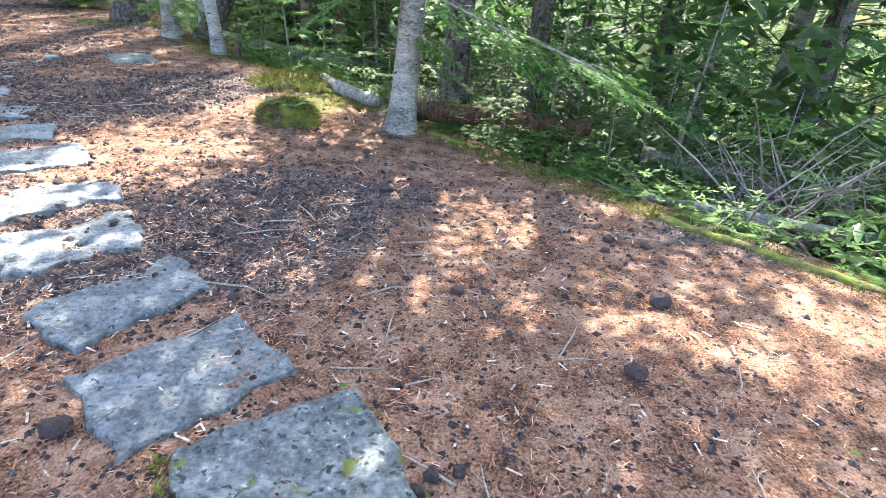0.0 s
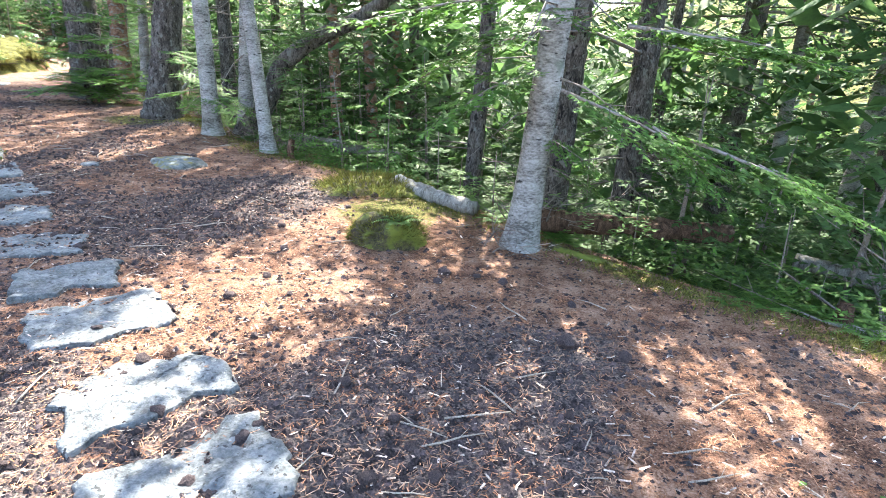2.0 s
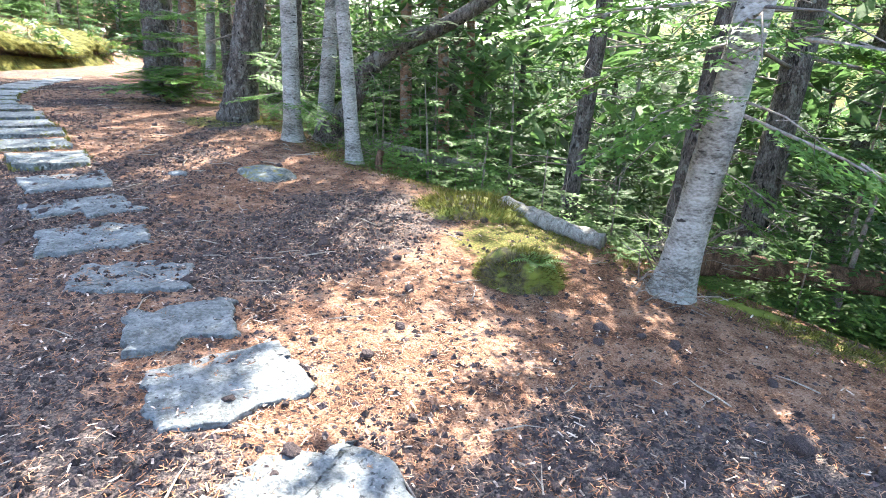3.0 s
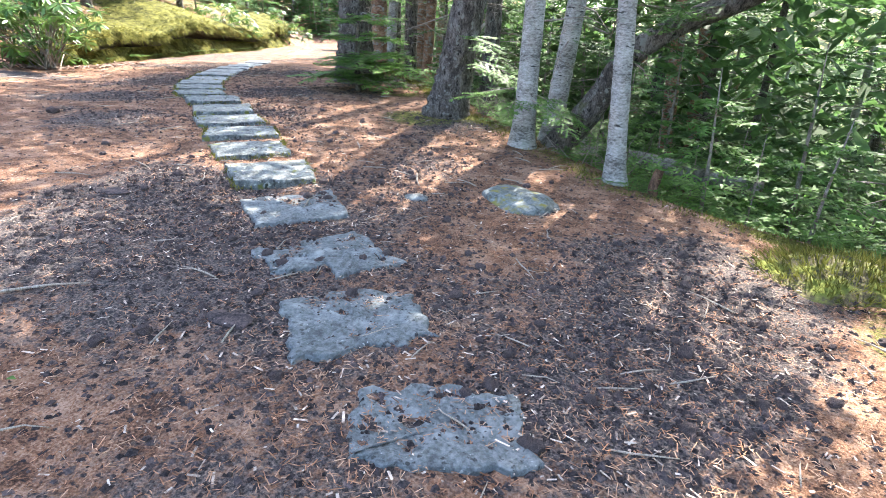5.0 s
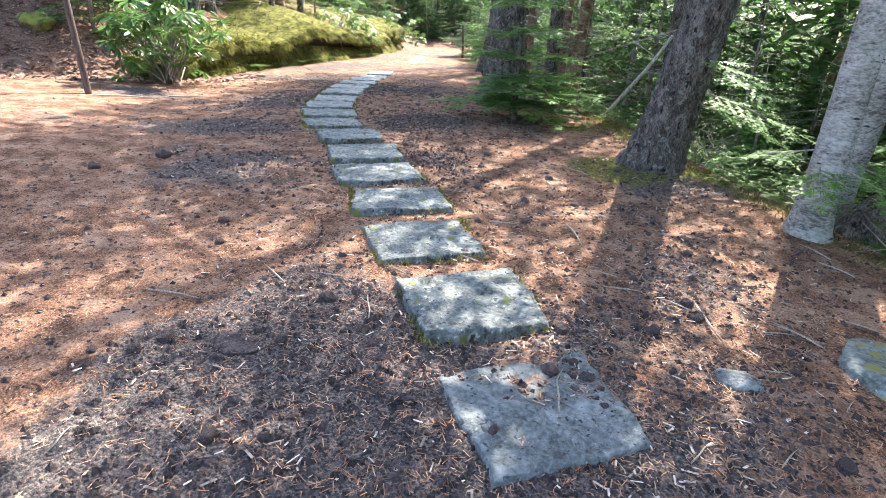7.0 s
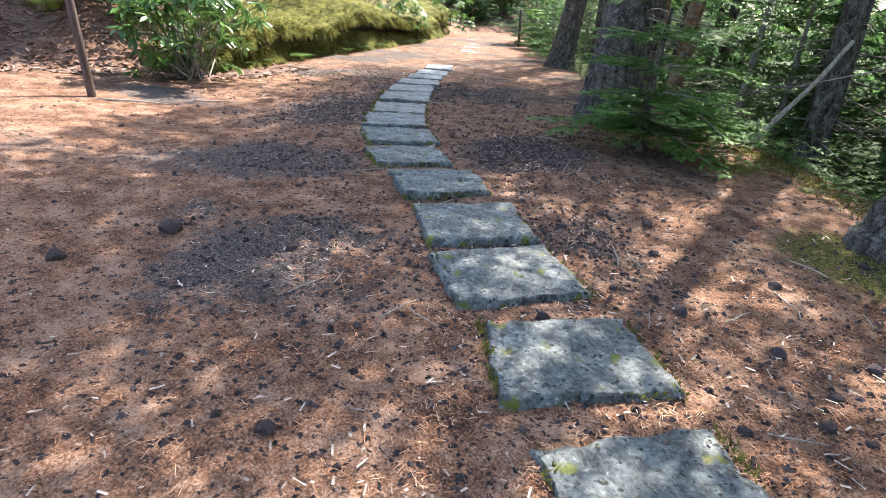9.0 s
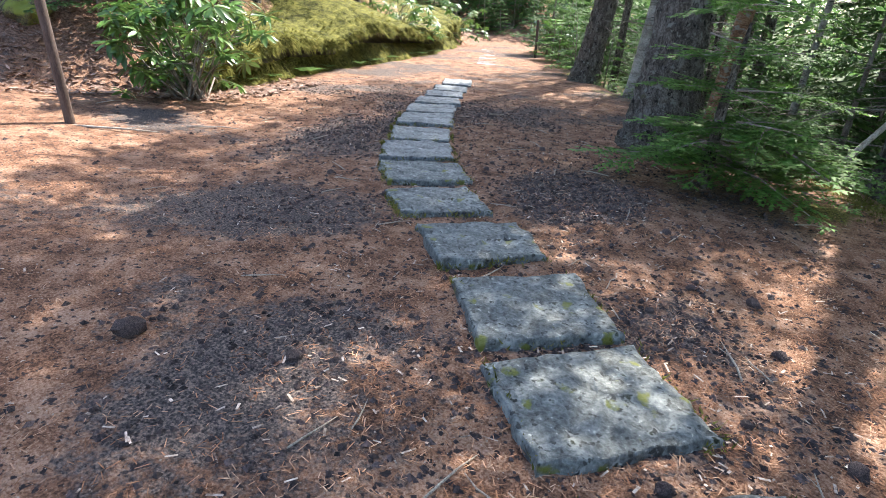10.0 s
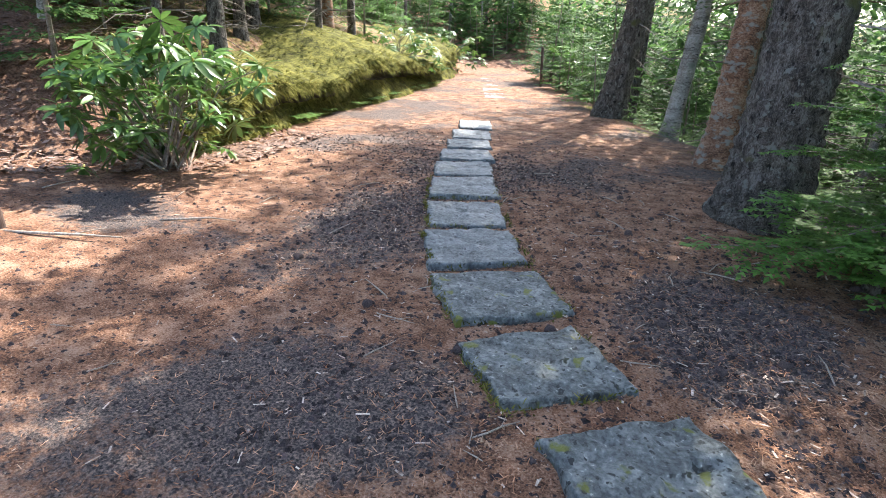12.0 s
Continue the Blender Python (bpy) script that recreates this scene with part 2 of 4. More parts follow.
def cinder_mask(x, y):
    v = 0.4 + 0.6 * (vnoise(x, y, 0.8, 11) - 0.5) + 0.35 * (vnoise(x, y, 2.6, 12) - 0.5)
    for cx, cy, r, a in ((-1.0, 3.05, 1.05, 0.55), (1.2, 3.2, 0.8, 0.2), (-2.9, 6.3, 1.3, 0.22), (-5.9, 5.4, 1.5, 0.3), (-3.4, 3.1, 1.0, 0.25), (-6.6, 6.2, 0.9, 0.3),
                         (-8.7, 11.0, 0.8, 0.5), (-10.2, 9.6, 0.9, 0.4), (-11.3, 11.6, 1.0, 0.4), (-9.2, 8.3, 0.7, 0.3), (-13.2, 10.6, 0.8, 0.45), (-4.5, 7.8, 1.0, 0.15), (0.6, 1.6, 0.4, 0.2)):
        v = v + a * smooth(1.25 - np.hypot(x - cx, y - cy) / r)
    for cx, cy, r, a in ((0.3, 2.2, 0.9, 0.45), (-0.2, 4.6, 0.8, 0.3), (-2.2, 5.0, 0.7, 0.25), (-9.6, 8.9, 0.5, 0.3), (-7.7, 10.6, 0.9, 0.3), (-8.0, 7.0, 0.8, 0.3), (-4.2, 8.7, 0.8, 0.25), (1.6, 1.6, 1.2, 0.25), (-11.6, 9.6, 0.8, 0.3)):
        v = v - a * smooth(1.3 - np.hypot(x - cx, y - cy) / r)
    return np.clip(v, 0, 1)


def moss_mask(x, y):
    d = (x - edge_x(y)) * 0.75
    v = 0.55 * np.exp(-((d - 0.12) / 0.22) ** 2) * (0.45 + 0.9 * vnoise(x, y, 1.1, 21)) + 0.36 * smooth((d - 0.3) / 0.8) + 0.3 * smooth((d - 1.5) / 3)
    for cx, cy, r in ((-5.95, 10.4, 0.85), (-1.5, 6.1, 0.8), (-6.9, 12.3, 0.4)):
        v = v + 0.75 * smooth(1.2 - np.hypot(x - cx, y - cy) / r)
    return np.clip(v + 0.5 * smooth((bank_x(y) - x + 0.1) / 0.6) * smooth((y - 11.5) / 1), 0, 0.7)


# ---- mesh helpers ----
class Geo:
    def __init__(self):
        self.v, self.f = [], []

    def add(self, verts, faces):
        o = len(self.v)
        self.v.extend(verts)
        self.f.extend([tuple(i + o for i in fc) for fc in faces])

    def tube(self, pts, radii, sides=8, rough=0.0, rng=None, cap=True):
        rings = []
        n = len(pts)
        for i, (p, r) in enumerate(zip(pts, radii)):
            p = Vector(p)
            d = (Vector(pts[min(n - 1, i + 1)]) - Vector(pts[max(0, i - 1)])).normalized()
            a = d.cross(Vector((0.31, 0.95, 0.05))).normalized()
            b = d.cross(a)
            ring = []
            for k in range(sides):
                w = 2 * math.pi * k / sides
                q = r * (1 + (rng.uniform(-rough, rough) if rng else 0))
                ring.append(tuple(p + a * math.cos(w) * q + b * math.sin(w) * q))
            rings.append(ring)
        verts = [v for ring in rings for v in ring]
        faces = [(i * sides + k, i * sides + (k + 1) % sides, (i + 1) * sides + (k + 1) % sides, (i + 1) * sides + k) for i in range(n - 1) for k in range(sides)]
        if cap:
            faces += [tuple(range(sides - 1, -1, -1)), tuple(range((n - 1) * sides, n * sides))]
        self.add(verts, faces)

    def tri(self, a, b, c):
        o = len(self.v)
        self.v += [a, b, c]
        self.f.append((o, o + 1, o + 2))

    def quad(self, a, b, c, d):
        o = len(self.v)
        self.v += [a, b, c, d]
        self.f.append((o, o + 1, o + 2, o + 3))

    def mesh(self, name, mat, flat=False):
        me = bpy.data.meshes.new(name)
        me.from_pydata([tuple(v) for v in self.v], [], self.f)
        me.materials.append(mat)
        if not flat:
            me.polygons.foreach_set("use_smooth", [True] * len(me.polygons))
        me.update()
        return me


def part(name, data, material_, parent, label=""):
    me = data.mesh(name, material_) if isinstance(data, Geo) else data
    ob = new(name, me)
    ob.parent = parent
    return tagged(ob, label)


def thing(name, m, label, category, group="", kind=""):
    ob = new(name)
    ob.empty_display_size = 0.1
    ob.matrix_world = m
    return tagged(ob, label, category, group, kind)


def single(name, data, m, label, category, group="", kind=""):
    ob = new(name, data)
    ob.matrix_world = m
    return tagged(ob, label, category, group, kind)


# ---- ground ----
def spread(lo, hi, step, reach):
    core = list(np.arange(lo, hi + step, step))
    out, w = [], step
    p = core[-1]
    while p < reach:
        w *= 1.25
        p += w
        out.append(p)
    low, w, p = [], step, lo
    while p > -reach:
        w *= 1.25
        p -= w
        low.append(p)
    return np.array(low[::-1] + core + out)


gx, gy = spread(-17.5, 5.5, 0.1, 600), spread(-0.5, 21, 0.1, 600)
X, Y = np.meshgrid(gx, gy)
Z = land(X, Y)
nx, ny = len(gx), len(gy)
idx = np.arange(nx * ny).reshape(ny, nx)
quads = np.stack([idx[:-1, :-1], idx[:-1, 1:], idx[1:, 1:], idx[1:, :-1]], -1).reshape(-1, 4)
gm = bpy.data.meshes.new("ground")
gm.from_pydata(np.stack([X, Y, Z], -1).reshape(-1, 3).tolist(), [], quads.tolist())
gm.polygons.foreach_set("use_smooth", [True] * len(gm.polygons))
lx = bank_x(Y) - X
leaf = np.clip(0.6 * smooth((lx + 0.4) / 1.2) * (1 - smooth((Y - 13.5) / 1.5)) + 0.55 * smooth((X - edge_x(Y) - 0.9) / 1.5) + 0.6 * smooth((lx - 2.5) / 2), 0, 0.7)
for key, val in (("cinder", cinder_mask(X, Y)), ("moss", moss_mask(X, Y)), ("leaf", leaf)):
    at = gm.attributes.new(key, "FLOAT", "POINT")
    at.data.foreach_set("value", val.astype(np.float32).ravel())
gm.materials.append(FLOOR)
tagged(new("ground", gm), "reddish needle-strewn forest floor with dark volcanic cinders", "ground", kind="structure")


# ---- stepping stones ----
def slab(w, d, h, seed, worn=0.0):
    """An irregular flat stone, top at about z = 0, its face uneven and pitted; worn: how far its outline has broken away."""
    rng = random.Random(seed)
    corners = [Vector((sx * w / 2 * (1 + rng.uniform(-0.12, 0.05)), sy * d / 2 * (1 + rng.uniform(-0.14, 0.06)))) for sx, sy in ((-1, -1), (1, -1), (1, 1), (-1, 1))]
    shift = Vector((seed * 1.37 % 50, seed * 0.73 % 50, 0))
    ring, per = [], 12
    for i in range(4):
        a, b = corners[i], corners[(i + 1) % 4]
        nrm = Vector(((b - a).y, -(b - a).x)).normalized()
        for k in range(per):
            t = k / per
            p = a.lerp(b, t)
            q = Vector((p.x, p.y, 0))
            wob = 0.004 * math.sin(t * math.pi) + (0.02 + 0.06 * worn) * noise.noise(q * 4.5 + shift) + (0.016 + 0.03 * worn) * noise.noise(q * 14 + shift)
            if worn:
                wob -= 0.12 * worn * max(0.0, noise.noise(q * 6 + shift * 2) - 0.1)
            p = p + nrm * wob
            ring.append(p * (1.012 if k == 0 else 1.0))
    n = len(ring)
    verts, faces = [], []
    levels = [(0.97, -h, 0), (1.015, -h * 0.6, 0), (1.01, -h * 0.3, 0), (1.0, -0.012, 0.6), (0.985, -0.002, 0.9)] + [(f, 0.002, 1) for f in (0.95, 0.87, 0.78, 0.68, 0.58, 0.47, 0.36, 0.24, 0.12)]
    for sc, z, face in levels:
        for p in ring:
            q = Vector((p.x * sc, p.y * sc, 0))
            side = 1 + (0.02 * noise.noise(Vector((q.x * 9, q.y * 9, z * 30)) + shift) if not face else 0)
            lift = (0.01 + 0.01 * worn) * noise.noise(q * 3.2 + shift) + 0.011 * noise.noise(q * 10 + shift) + 0.008 * noise.noise(q * 24 + shift)
            pit = 0.06 * max(0.0, noise.noise(q * 15 + shift * 3) - 0.25)
            verts.append((q.x * side, q.y * side, z + (lift - pit) * face))
    for r in range(len(levels) - 1):
        for k in range(n):
            faces.append((r * n + k, r * n + (k + 1) % n, (r + 1) * n + (k + 1) % n, (r + 1) * n + k))
    verts.append((0, 0, 0.002 + (0.01 + 0.01 * worn) * noise.noise(shift)))
    last = len(levels) - 1
    faces += [(last * n + k, last * n + (k + 1) % n, (last + 1) * n) for k in range(n)]
    g = Geo()
    g.add(verts, faces)
    return g


# x, y, turn, width, depth, proud
NEAR_SLABS = [(-0.4, 1.16, 30, 0.66, 0.58), (-0.92, 1.64, 46, 0.66, 0.56), (-1.42, 2.17, 54, 0.68, 0.46), (-1.94, 2.63, 38, 0.66, 0.48), (-2.37, 3.2, 42, 0.62, 0.48),
              (-2.91, 3.8, 36, 0.62, 0.5), (-3.34, 4.24, 34, 0.54, 0.44), (-3.87, 4.72, 22, 0.62, 0.4), (-4.48, 5.28, 40, 0.66, 0.5)]
MID_SLABS = [(-5.13, 5.74, 52, 0.32, 0.36), (-4.87, 5.96, 52, 0.42, 0.56), (-5.56, 6.5, 43, 0.66, 0.6), (-6.12, 7.06, 44, 0.66, 0.6), (-6.71, 7.6, 42, 0.68, 0.62),
             (-7.25, 8.2, 37, 0.73, 0.52), (-7.79, 8.74, 46, 0.72, 0.62), (-8.29, 9.24, 41, 0.67, 0.6), (-8.85, 9.76, 46, 0.66, 0.55), (-9.47, 10.24, 46, 0.65, 0.56), (-9.97, 10.85, 42, 0.7, 0.6)]
FAR_SLABS = [(-10.45, 11.5, 36, 0.7, 0.72), (-10.88, 12.2, 33, 0.68, 0.7), (-11.3, 12.95, 30, 0.68, 0.75), (-11.68, 13.72, 29, 0.66, 0.7), (-12.0, 14.45, 28, 0.66, 0.66), (-12.35, 15.2, 27, 0.62, 0.7), (-12.75, 16.1, 27, 0.6, 0.8), (-13.15, 17.1, 26, 0.58, 0.9)]
path = thing("stone_path", pose(0, 0, 0), "line of flat grey basalt slabs set in needle litter", "path", kind="structure")
for row, proud, mat_ in ((NEAR_SLABS, 0.02, BASALT), (MID_SLABS, 0.045, BASALT_MOSSY), (FAR_SLABS, 0.032, BASALT)):
    for k, (x, y, turn, w, d) in enumerate(row):
        g = slab(w * 1.05, d * 1.05, 0.16, int(x * -100) + 7, (0.35 if k < 3 else 1.0) if row is NEAR_SLABS else 0.5 if row is MID_SLABS and k < 2 else 0.12)
        m_ = BASALT_MOSSY if row is NEAR_SLABS and k == 0 else BASALT if row is MID_SLABS and k < 3 else mat_
        up = proud if k or row is not NEAR_SLABS else 0.03
        lie = 0.015 if row is MID_SLABS and k < 3 else up
        ob = part("slab", g, m_, path, "mossy pitted grey slab" if m_ is BASALT_MOSSY else "smooth blue-grey slab")
        ob.data.polygons.foreach_set("use_smooth", [i >= 4 * 48 for i in range(len(ob.data.polygons))])
        slope = 90 * (ground_z(x - 0.3, y + 0.25) - ground_z(x + 0.3, y - 0.25)) / 1.2
        ob.matrix_world = pose(x, y, ground_z(x, y) + lie, slope * 0.4, slope * 0.3, turn)
for k in range(9):
    g = slab(0.6, 0.75, 0.14, 500 + k)
    x, y = -15.0 - 0.42 * k, 22.2 + 0.85 * k
    part("slab", g, BASALT, path).matrix_world = pose(x, y, ground_z(x, y) - 0.004, 0, 0, 25)



# ---- conifers ----
def needle_twig(g, a, d, side, length, rng, step, size):
    """One twig from a along d; needles stand to both sides, coarse ones at every slant."""
    n = max(2, int(length / step))
    coarse = min(1.0, step / 0.05)
    w = d * (step * (0.62 - 0.2 * coarse))
    up = side.cross(d)
    for i in range(n):
        t = (i + 0.5) / n
        p = a + d * (length * t)
        s = size * (1 - 0.45 * t) * rng.uniform(0.75, 1.3)
        r1, r2 = rng.uniform(-0.35, 0.35) - 0.55 * coarse * rng.random(), rng.uniform(-0.35, 0.35) - 0.75 * coarse * rng.random()
        q = p + side * (s * math.cos(r1)) + up * (s * math.sin(r1)) + d * (s * 0.6)
        r = p - side * (s * math.cos(r2)) + up * (s * math.sin(r2)) + d * (s * 0.6)
        g.quad(tuple(p - w), tuple(q), tuple(p + w), tuple(r))
    e = a + d * length
    g.tri(tuple(e - side * size * 0.35), tuple(e + side * size * 0.35), tuple(e + d * size))


def spray(g, wood, a, d, length, rng, fine=1.0, droop=0.15, bare=0.12):
    """A flat fir branch with side twigs. fine 1: every needle comb; larger: coarser."""
    d = Vector(d).normalized()
    side = d.cross(Vector((0, 0, 1))).normalized()
    up = side.cross(d).normalized()
    step, size = 0.013 * fine, 0.024 * (0.5 + 0.5 * fine)
    n = max(5, int(length / (0.055 * (0.6 + 0.4 * fine))))
    line = []
    for i in range(n + 1):
        t = i / n
        p = Vector(a) + d * (length * t) - Vector((0, 0, droop * length * t * t)) + side * (0.03 * length * math.sin(3 * t + a[0]))
        line.append(p)
    if wood is not None:
        wood.tube([tuple(line[0]), tuple(line[n // 2]), tuple(line[-1])], [0.012 * length, 0.007 * length, 0.002], 3, cap=False)
    for i in range(1, n + 1):
        t = i / n
        if t < bare:
            continue
        p, fwd = line[i], (line[i] - line[i - 1]).normalized()
        for sg in (-1, 1):
            if rng.random() < 0.08:
                continue
            tl = length * (0.42 * (1 - t) ** 0.75 + 0.07) * rng.uniform(0.75, 1.15)
            td = (fwd * 0.75 + side * sg * 0.9 + up * rng.uniform(-0.3, 0.16)).normalized()
            ts = td.cross(up).normalized()
            needle_twig(g, p, td, ts, tl, rng, step, size)
            if tl > 0.2 and fine < 2.5:
                for f in (0.35, 0.6):
                    for s2 in (-1, 1):
                        dd = (td * 0.8 + ts * s2 * 0.75).normalized()
                        needle_twig(g, p + td * tl * f, dd, dd.cross(up).normalized(), tl * 0.38, rng, step, size)
    needle_twig(g, line[-2], (line[-1] - line[-2]).normalized(), side, length * 0.12, rng, step, size)


def sapling(height, seed, fine):
    rng = random.Random(seed)
    g, wood = Geo(), Geo()
    wood.tube([(0, 0, -0.1), (0.01, 0, height * 0.5), (0, 0.01, height)], [0.014 * height + 0.004, 0.009 * height, 0.003], 6)
    levels = max(4, int(height * 4.2))
    for k in range(levels):
        z = height * (0.1 + 0.86 * k / levels)
        r = height * 0.42 * (1 - (z / height)) ** 0.8 + 0.07
        m = 5 if z < height * 0.8 else 4
        w0 = rng.uniform(0, 6)
        for j in range(m):
            w = w0 + j * 2 * math.pi / m + rng.uniform(-0.3, 0.3)
            spray(g, wood if fine < 2 else None, (0, 0, z), (math.cos(w), math.sin(w), rng.uniform(-0.05, 0.3)), r * rng.uniform(0.8, 1.2), rng, fine)
    return wood, g


def trunk_geo(height, radius, lean, seed, sides=14, rough=0.05, flare=0.45, rows=0.3):
    rng = random.Random(seed)
    n = max(8, int(height / rows))
    pts, rad = [], []
    ph = rng.uniform(0, 6)
    for i in range(n + 1):
        t = (i / n) ** 1.3
        z = -0.3 + (height + 0.3) * t
        zz = max(z, 0)
        bow = 0.012 * height * math.sin(3.0 * t + ph) - 0.012 * height * math.sin(ph)
        pts.append((lean[0] * zz + bow * 0.5, lean[1] * zz - bow * 0.3, z))
        rad.append(radius * (1 - 0.85 * t) + radius * flare * math.exp(-zz / (radius * 1.4)))
    g = Geo()
    g.tube(pts, rad, sides, rough, rng)
    return g, pts, rad


def dead_limbs(wood, pts, z0, z1, count, rng, reach=1.0):
    for _ in range(count):
        z = rng.uniform(z0, z1)
        k = min(range(len(pts)), key=lambda i: abs(pts[i][2] - z))
        a = Vector((pts[k][0], pts[k][1], z))
        w = rng.uniform(0, 2 * math.pi)
        ln = reach * rng.uniform(0.4, 1.3)
        d = Vector((math.cos(w), math.sin(w), rng.uniform(-0.35, 0.15)))
        mid = a + d * ln * 0.55
        end = a + d * ln + Vector((0, 0, -0.12 * ln + rng.uniform(-0.1, 0.15)))
        wood.tube([tuple(a), tuple(mid), tuple(end)], [0.013, 0.008, 0.003], 3, cap=False)
        for s in range(3):
            t = rng.uniform(0.3, 0.95)
            b = a.lerp(end, t)
            q = b + Vector((rng.uniform(-1, 1), rng.uniform(-1, 1), rng.uniform(-0.5, 0.3))) * ln * 0.3
            wood.tube([tuple(b), tuple(q)], [0.005, 0.002], 3, cap=False)


def crown_geo(pts, z0, top, reach, seed, fine=9.0, count=80):
    rng = random.Random(seed)
    g, wood = Geo(), Geo()
    for i in range(count):
        t = (i + rng.random()) / count
        z = z0 + (top - z0) * t
        k = min(range(len(pts)), key=lambda j: abs(pts[j][2] - z))
        w = i * 2.4 + rng.uniform(-0.4, 0.4)
        ln = (reach * (1 - t) ** 0.7 + 0.25) * rng.uniform(0.6, 1.15)
        spray(g, wood, (pts[k][0], pts[k][1], z), (math.cos(w), math.sin(w), rng.uniform(-0.15, 0.25)), ln, rng, fine, 0.2, 0.25)
    return wood, g


def tree(x, y, height, radius, lean, bark, seed, label, crown_from=5.0, reach=1.5, z=None, sides=16, rough=0.05, rows=0.12, limbs=14, count=80, group="", limb_from=1.2, fine=9.0):
    base = thing("tree", pose(x, y, ground_z(x, y) if z is None else z), label, "tree", group)
    g, pts, _ = trunk_geo(height, radius, lean, seed, sides, rough, rows=rows)
    part("trunk", g, BARKS[bark], base)
    rng = random.Random(seed + 5)
    wood, needles = crown_geo(pts, crown_from, height, reach, seed + 9, fine, count)
    dead_limbs(wood, pts, limb_from, crown_from, limbs, rng)
    tagged(part("branchwork", wood, TWIG, base, "thin grey dead branches"), kind="stuff")
    tagged(part("crown", needles, FIR, base), kind="stuff")
    return base


# the trees beside the path: x, y, height, radius, lean, bark
NEAR = [(-0.36, 5.36, 12, 0.125, (0.075, 0.0), "grey", "slender grey fir trunk with small dark bark marks", 5.0, 1.4),
        (-3.3, 8.6, 11, 0.095, (-0.06, 0.0), "grey", "thin pale grey fir trunk on the path's shoulder", 4.5, 1.2),
        (-4.38, 9.5, 12, 0.125, (0.0, 0.0), "grey", "pale blotched grey fir trunk beside a curved trunk", 5.0, 1.4),
        (-4.15, 10.3, 12, 0.13, (0.07, 0.02), "grey", "grey leaning fir trunk", 5.0, 1.4),
        (-5.7, 10.8, 14, 0.24, (0.16, 0.02), "dark", "thick dark rough-barked trunk with a mossy foot", 5.5, 1.8),
        (-8.56, 13.8, 17, 0.33, (0.0, 0.0), "dark", "massive dark furrowed conifer trunk behind low fir boughs", 5.5, 2.2),
        (-9.1, 16.2, 13, 0.2, (0.03, 0.0), "red", "reddish peeling birch trunk", 6.0, 1.5),
        (-9.15, 19.4, 13, 0.2, (0.02, 0.0), "red", "orange-brown flaking trunk in the forest", 6.0, 1.5),
        (-11.5, 20.4, 15, 0.28, (0.11, 0.05), "dark", "leaning dark trunk with a flared root beside the path", 5.5, 2.0),
        (-10.1, 19.3, 13, 0.16, (0.09, 0.0), "grey", "slim leaning grey trunk by the path", 5.5, 1.4),
        (0.15, 6.7, 13, 0.17, (0.03, 0.0), "dark", "dark straight fir trunk behind the grey fir", 4.5, 1.5),
        (4.0, 10.4, 14, 0.23, (0.0, 0.0), "dark", "tall dark straight conifer trunk", 5.0, 1.6),
        (4.9, 10.2, 13, 0.14, (0.0, 0.0), "grey", "slim grey conifer trunk", 5.0, 1.4),
        (5.9, 10.0, 14, 0.2, (0.04, 0.0), "grey", "grey leaning conifer trunk", 5.0, 1.5),
        (6.7, 10.4, 13, 0.18, (0.06, 0.0), "dark", "brown leaning conifer trunk", 5.0, 1.5)]
for k, (x, y, h, r, ln, bark, label, cf, rc) in enumerate(NEAR):
    tree(x, y, h, r, ln, bark, 100 + k, label, cf, rc * 1.25, count=86, sides=28 if bark != "grey" else 20, rough=0.09 if bark != "grey" else 0.025, rows=0.06, limbs=16)

# the curved trunk that leans out over the slope
g = Geo()
bend = [(-4.15, 9.75, 0.0), (-4.0, 9.8, 0.42), (-3.77, 9.8, 0.66), (-3.55, 9.8, 1.0), (-3.38, 9.81, 1.42), (-2.85, 9.74, 1.8), (-2.2, 9.6, 2.05), (-1.2, 9.4, 2.7), (-0.4, 9.3, 4.0)]
fine_pts = []
for i in range(len(bend) - 1):
    for s in range(4):
        fine_pts.append(tuple(Vector(bend[i]).lerp(Vector(bend[i + 1]), s / 4)))
fine_pts.append(bend[-1])
for _ in range(2):
    fine_pts = [fine_pts[0]] + [tuple((Vector(fine_pts[i - 1]) + 2 * Vector(fine_pts[i]) + Vector(fine_pts[i + 1])) / 4) for i in range(1, len(fine_pts) - 1)] + [fine_pts[-1]]
g.tube(fine_pts, [0.19 - 0.13 * i / len(fine_pts) for i in range(len(fine_pts))], 18, 0.1, random.Random(4))
curved = thing("tree", pose(0, 0, 0), "dark rough trunk curving low over the slope", "tree")
part("trunk", g, DARK_BARK, curved)
rng = random.Random(41)
cw, cn = Geo(), Geo()
for i in range(26):
    p = fine_pts[rng.randrange(16, len(fine_pts))]
    w = rng.uniform(0, 6.28)
    spray(cn, cw, p, (math.cos(w), math.sin(w), rng.uniform(-0.2, 0.4)), rng.uniform(0.5, 1.1), rng, 2.5)
tagged(part("branchwork", cw, TWIG, curved), kind="stuff")
tagged(part("crown", cn, FIR, curved), kind="stuff")

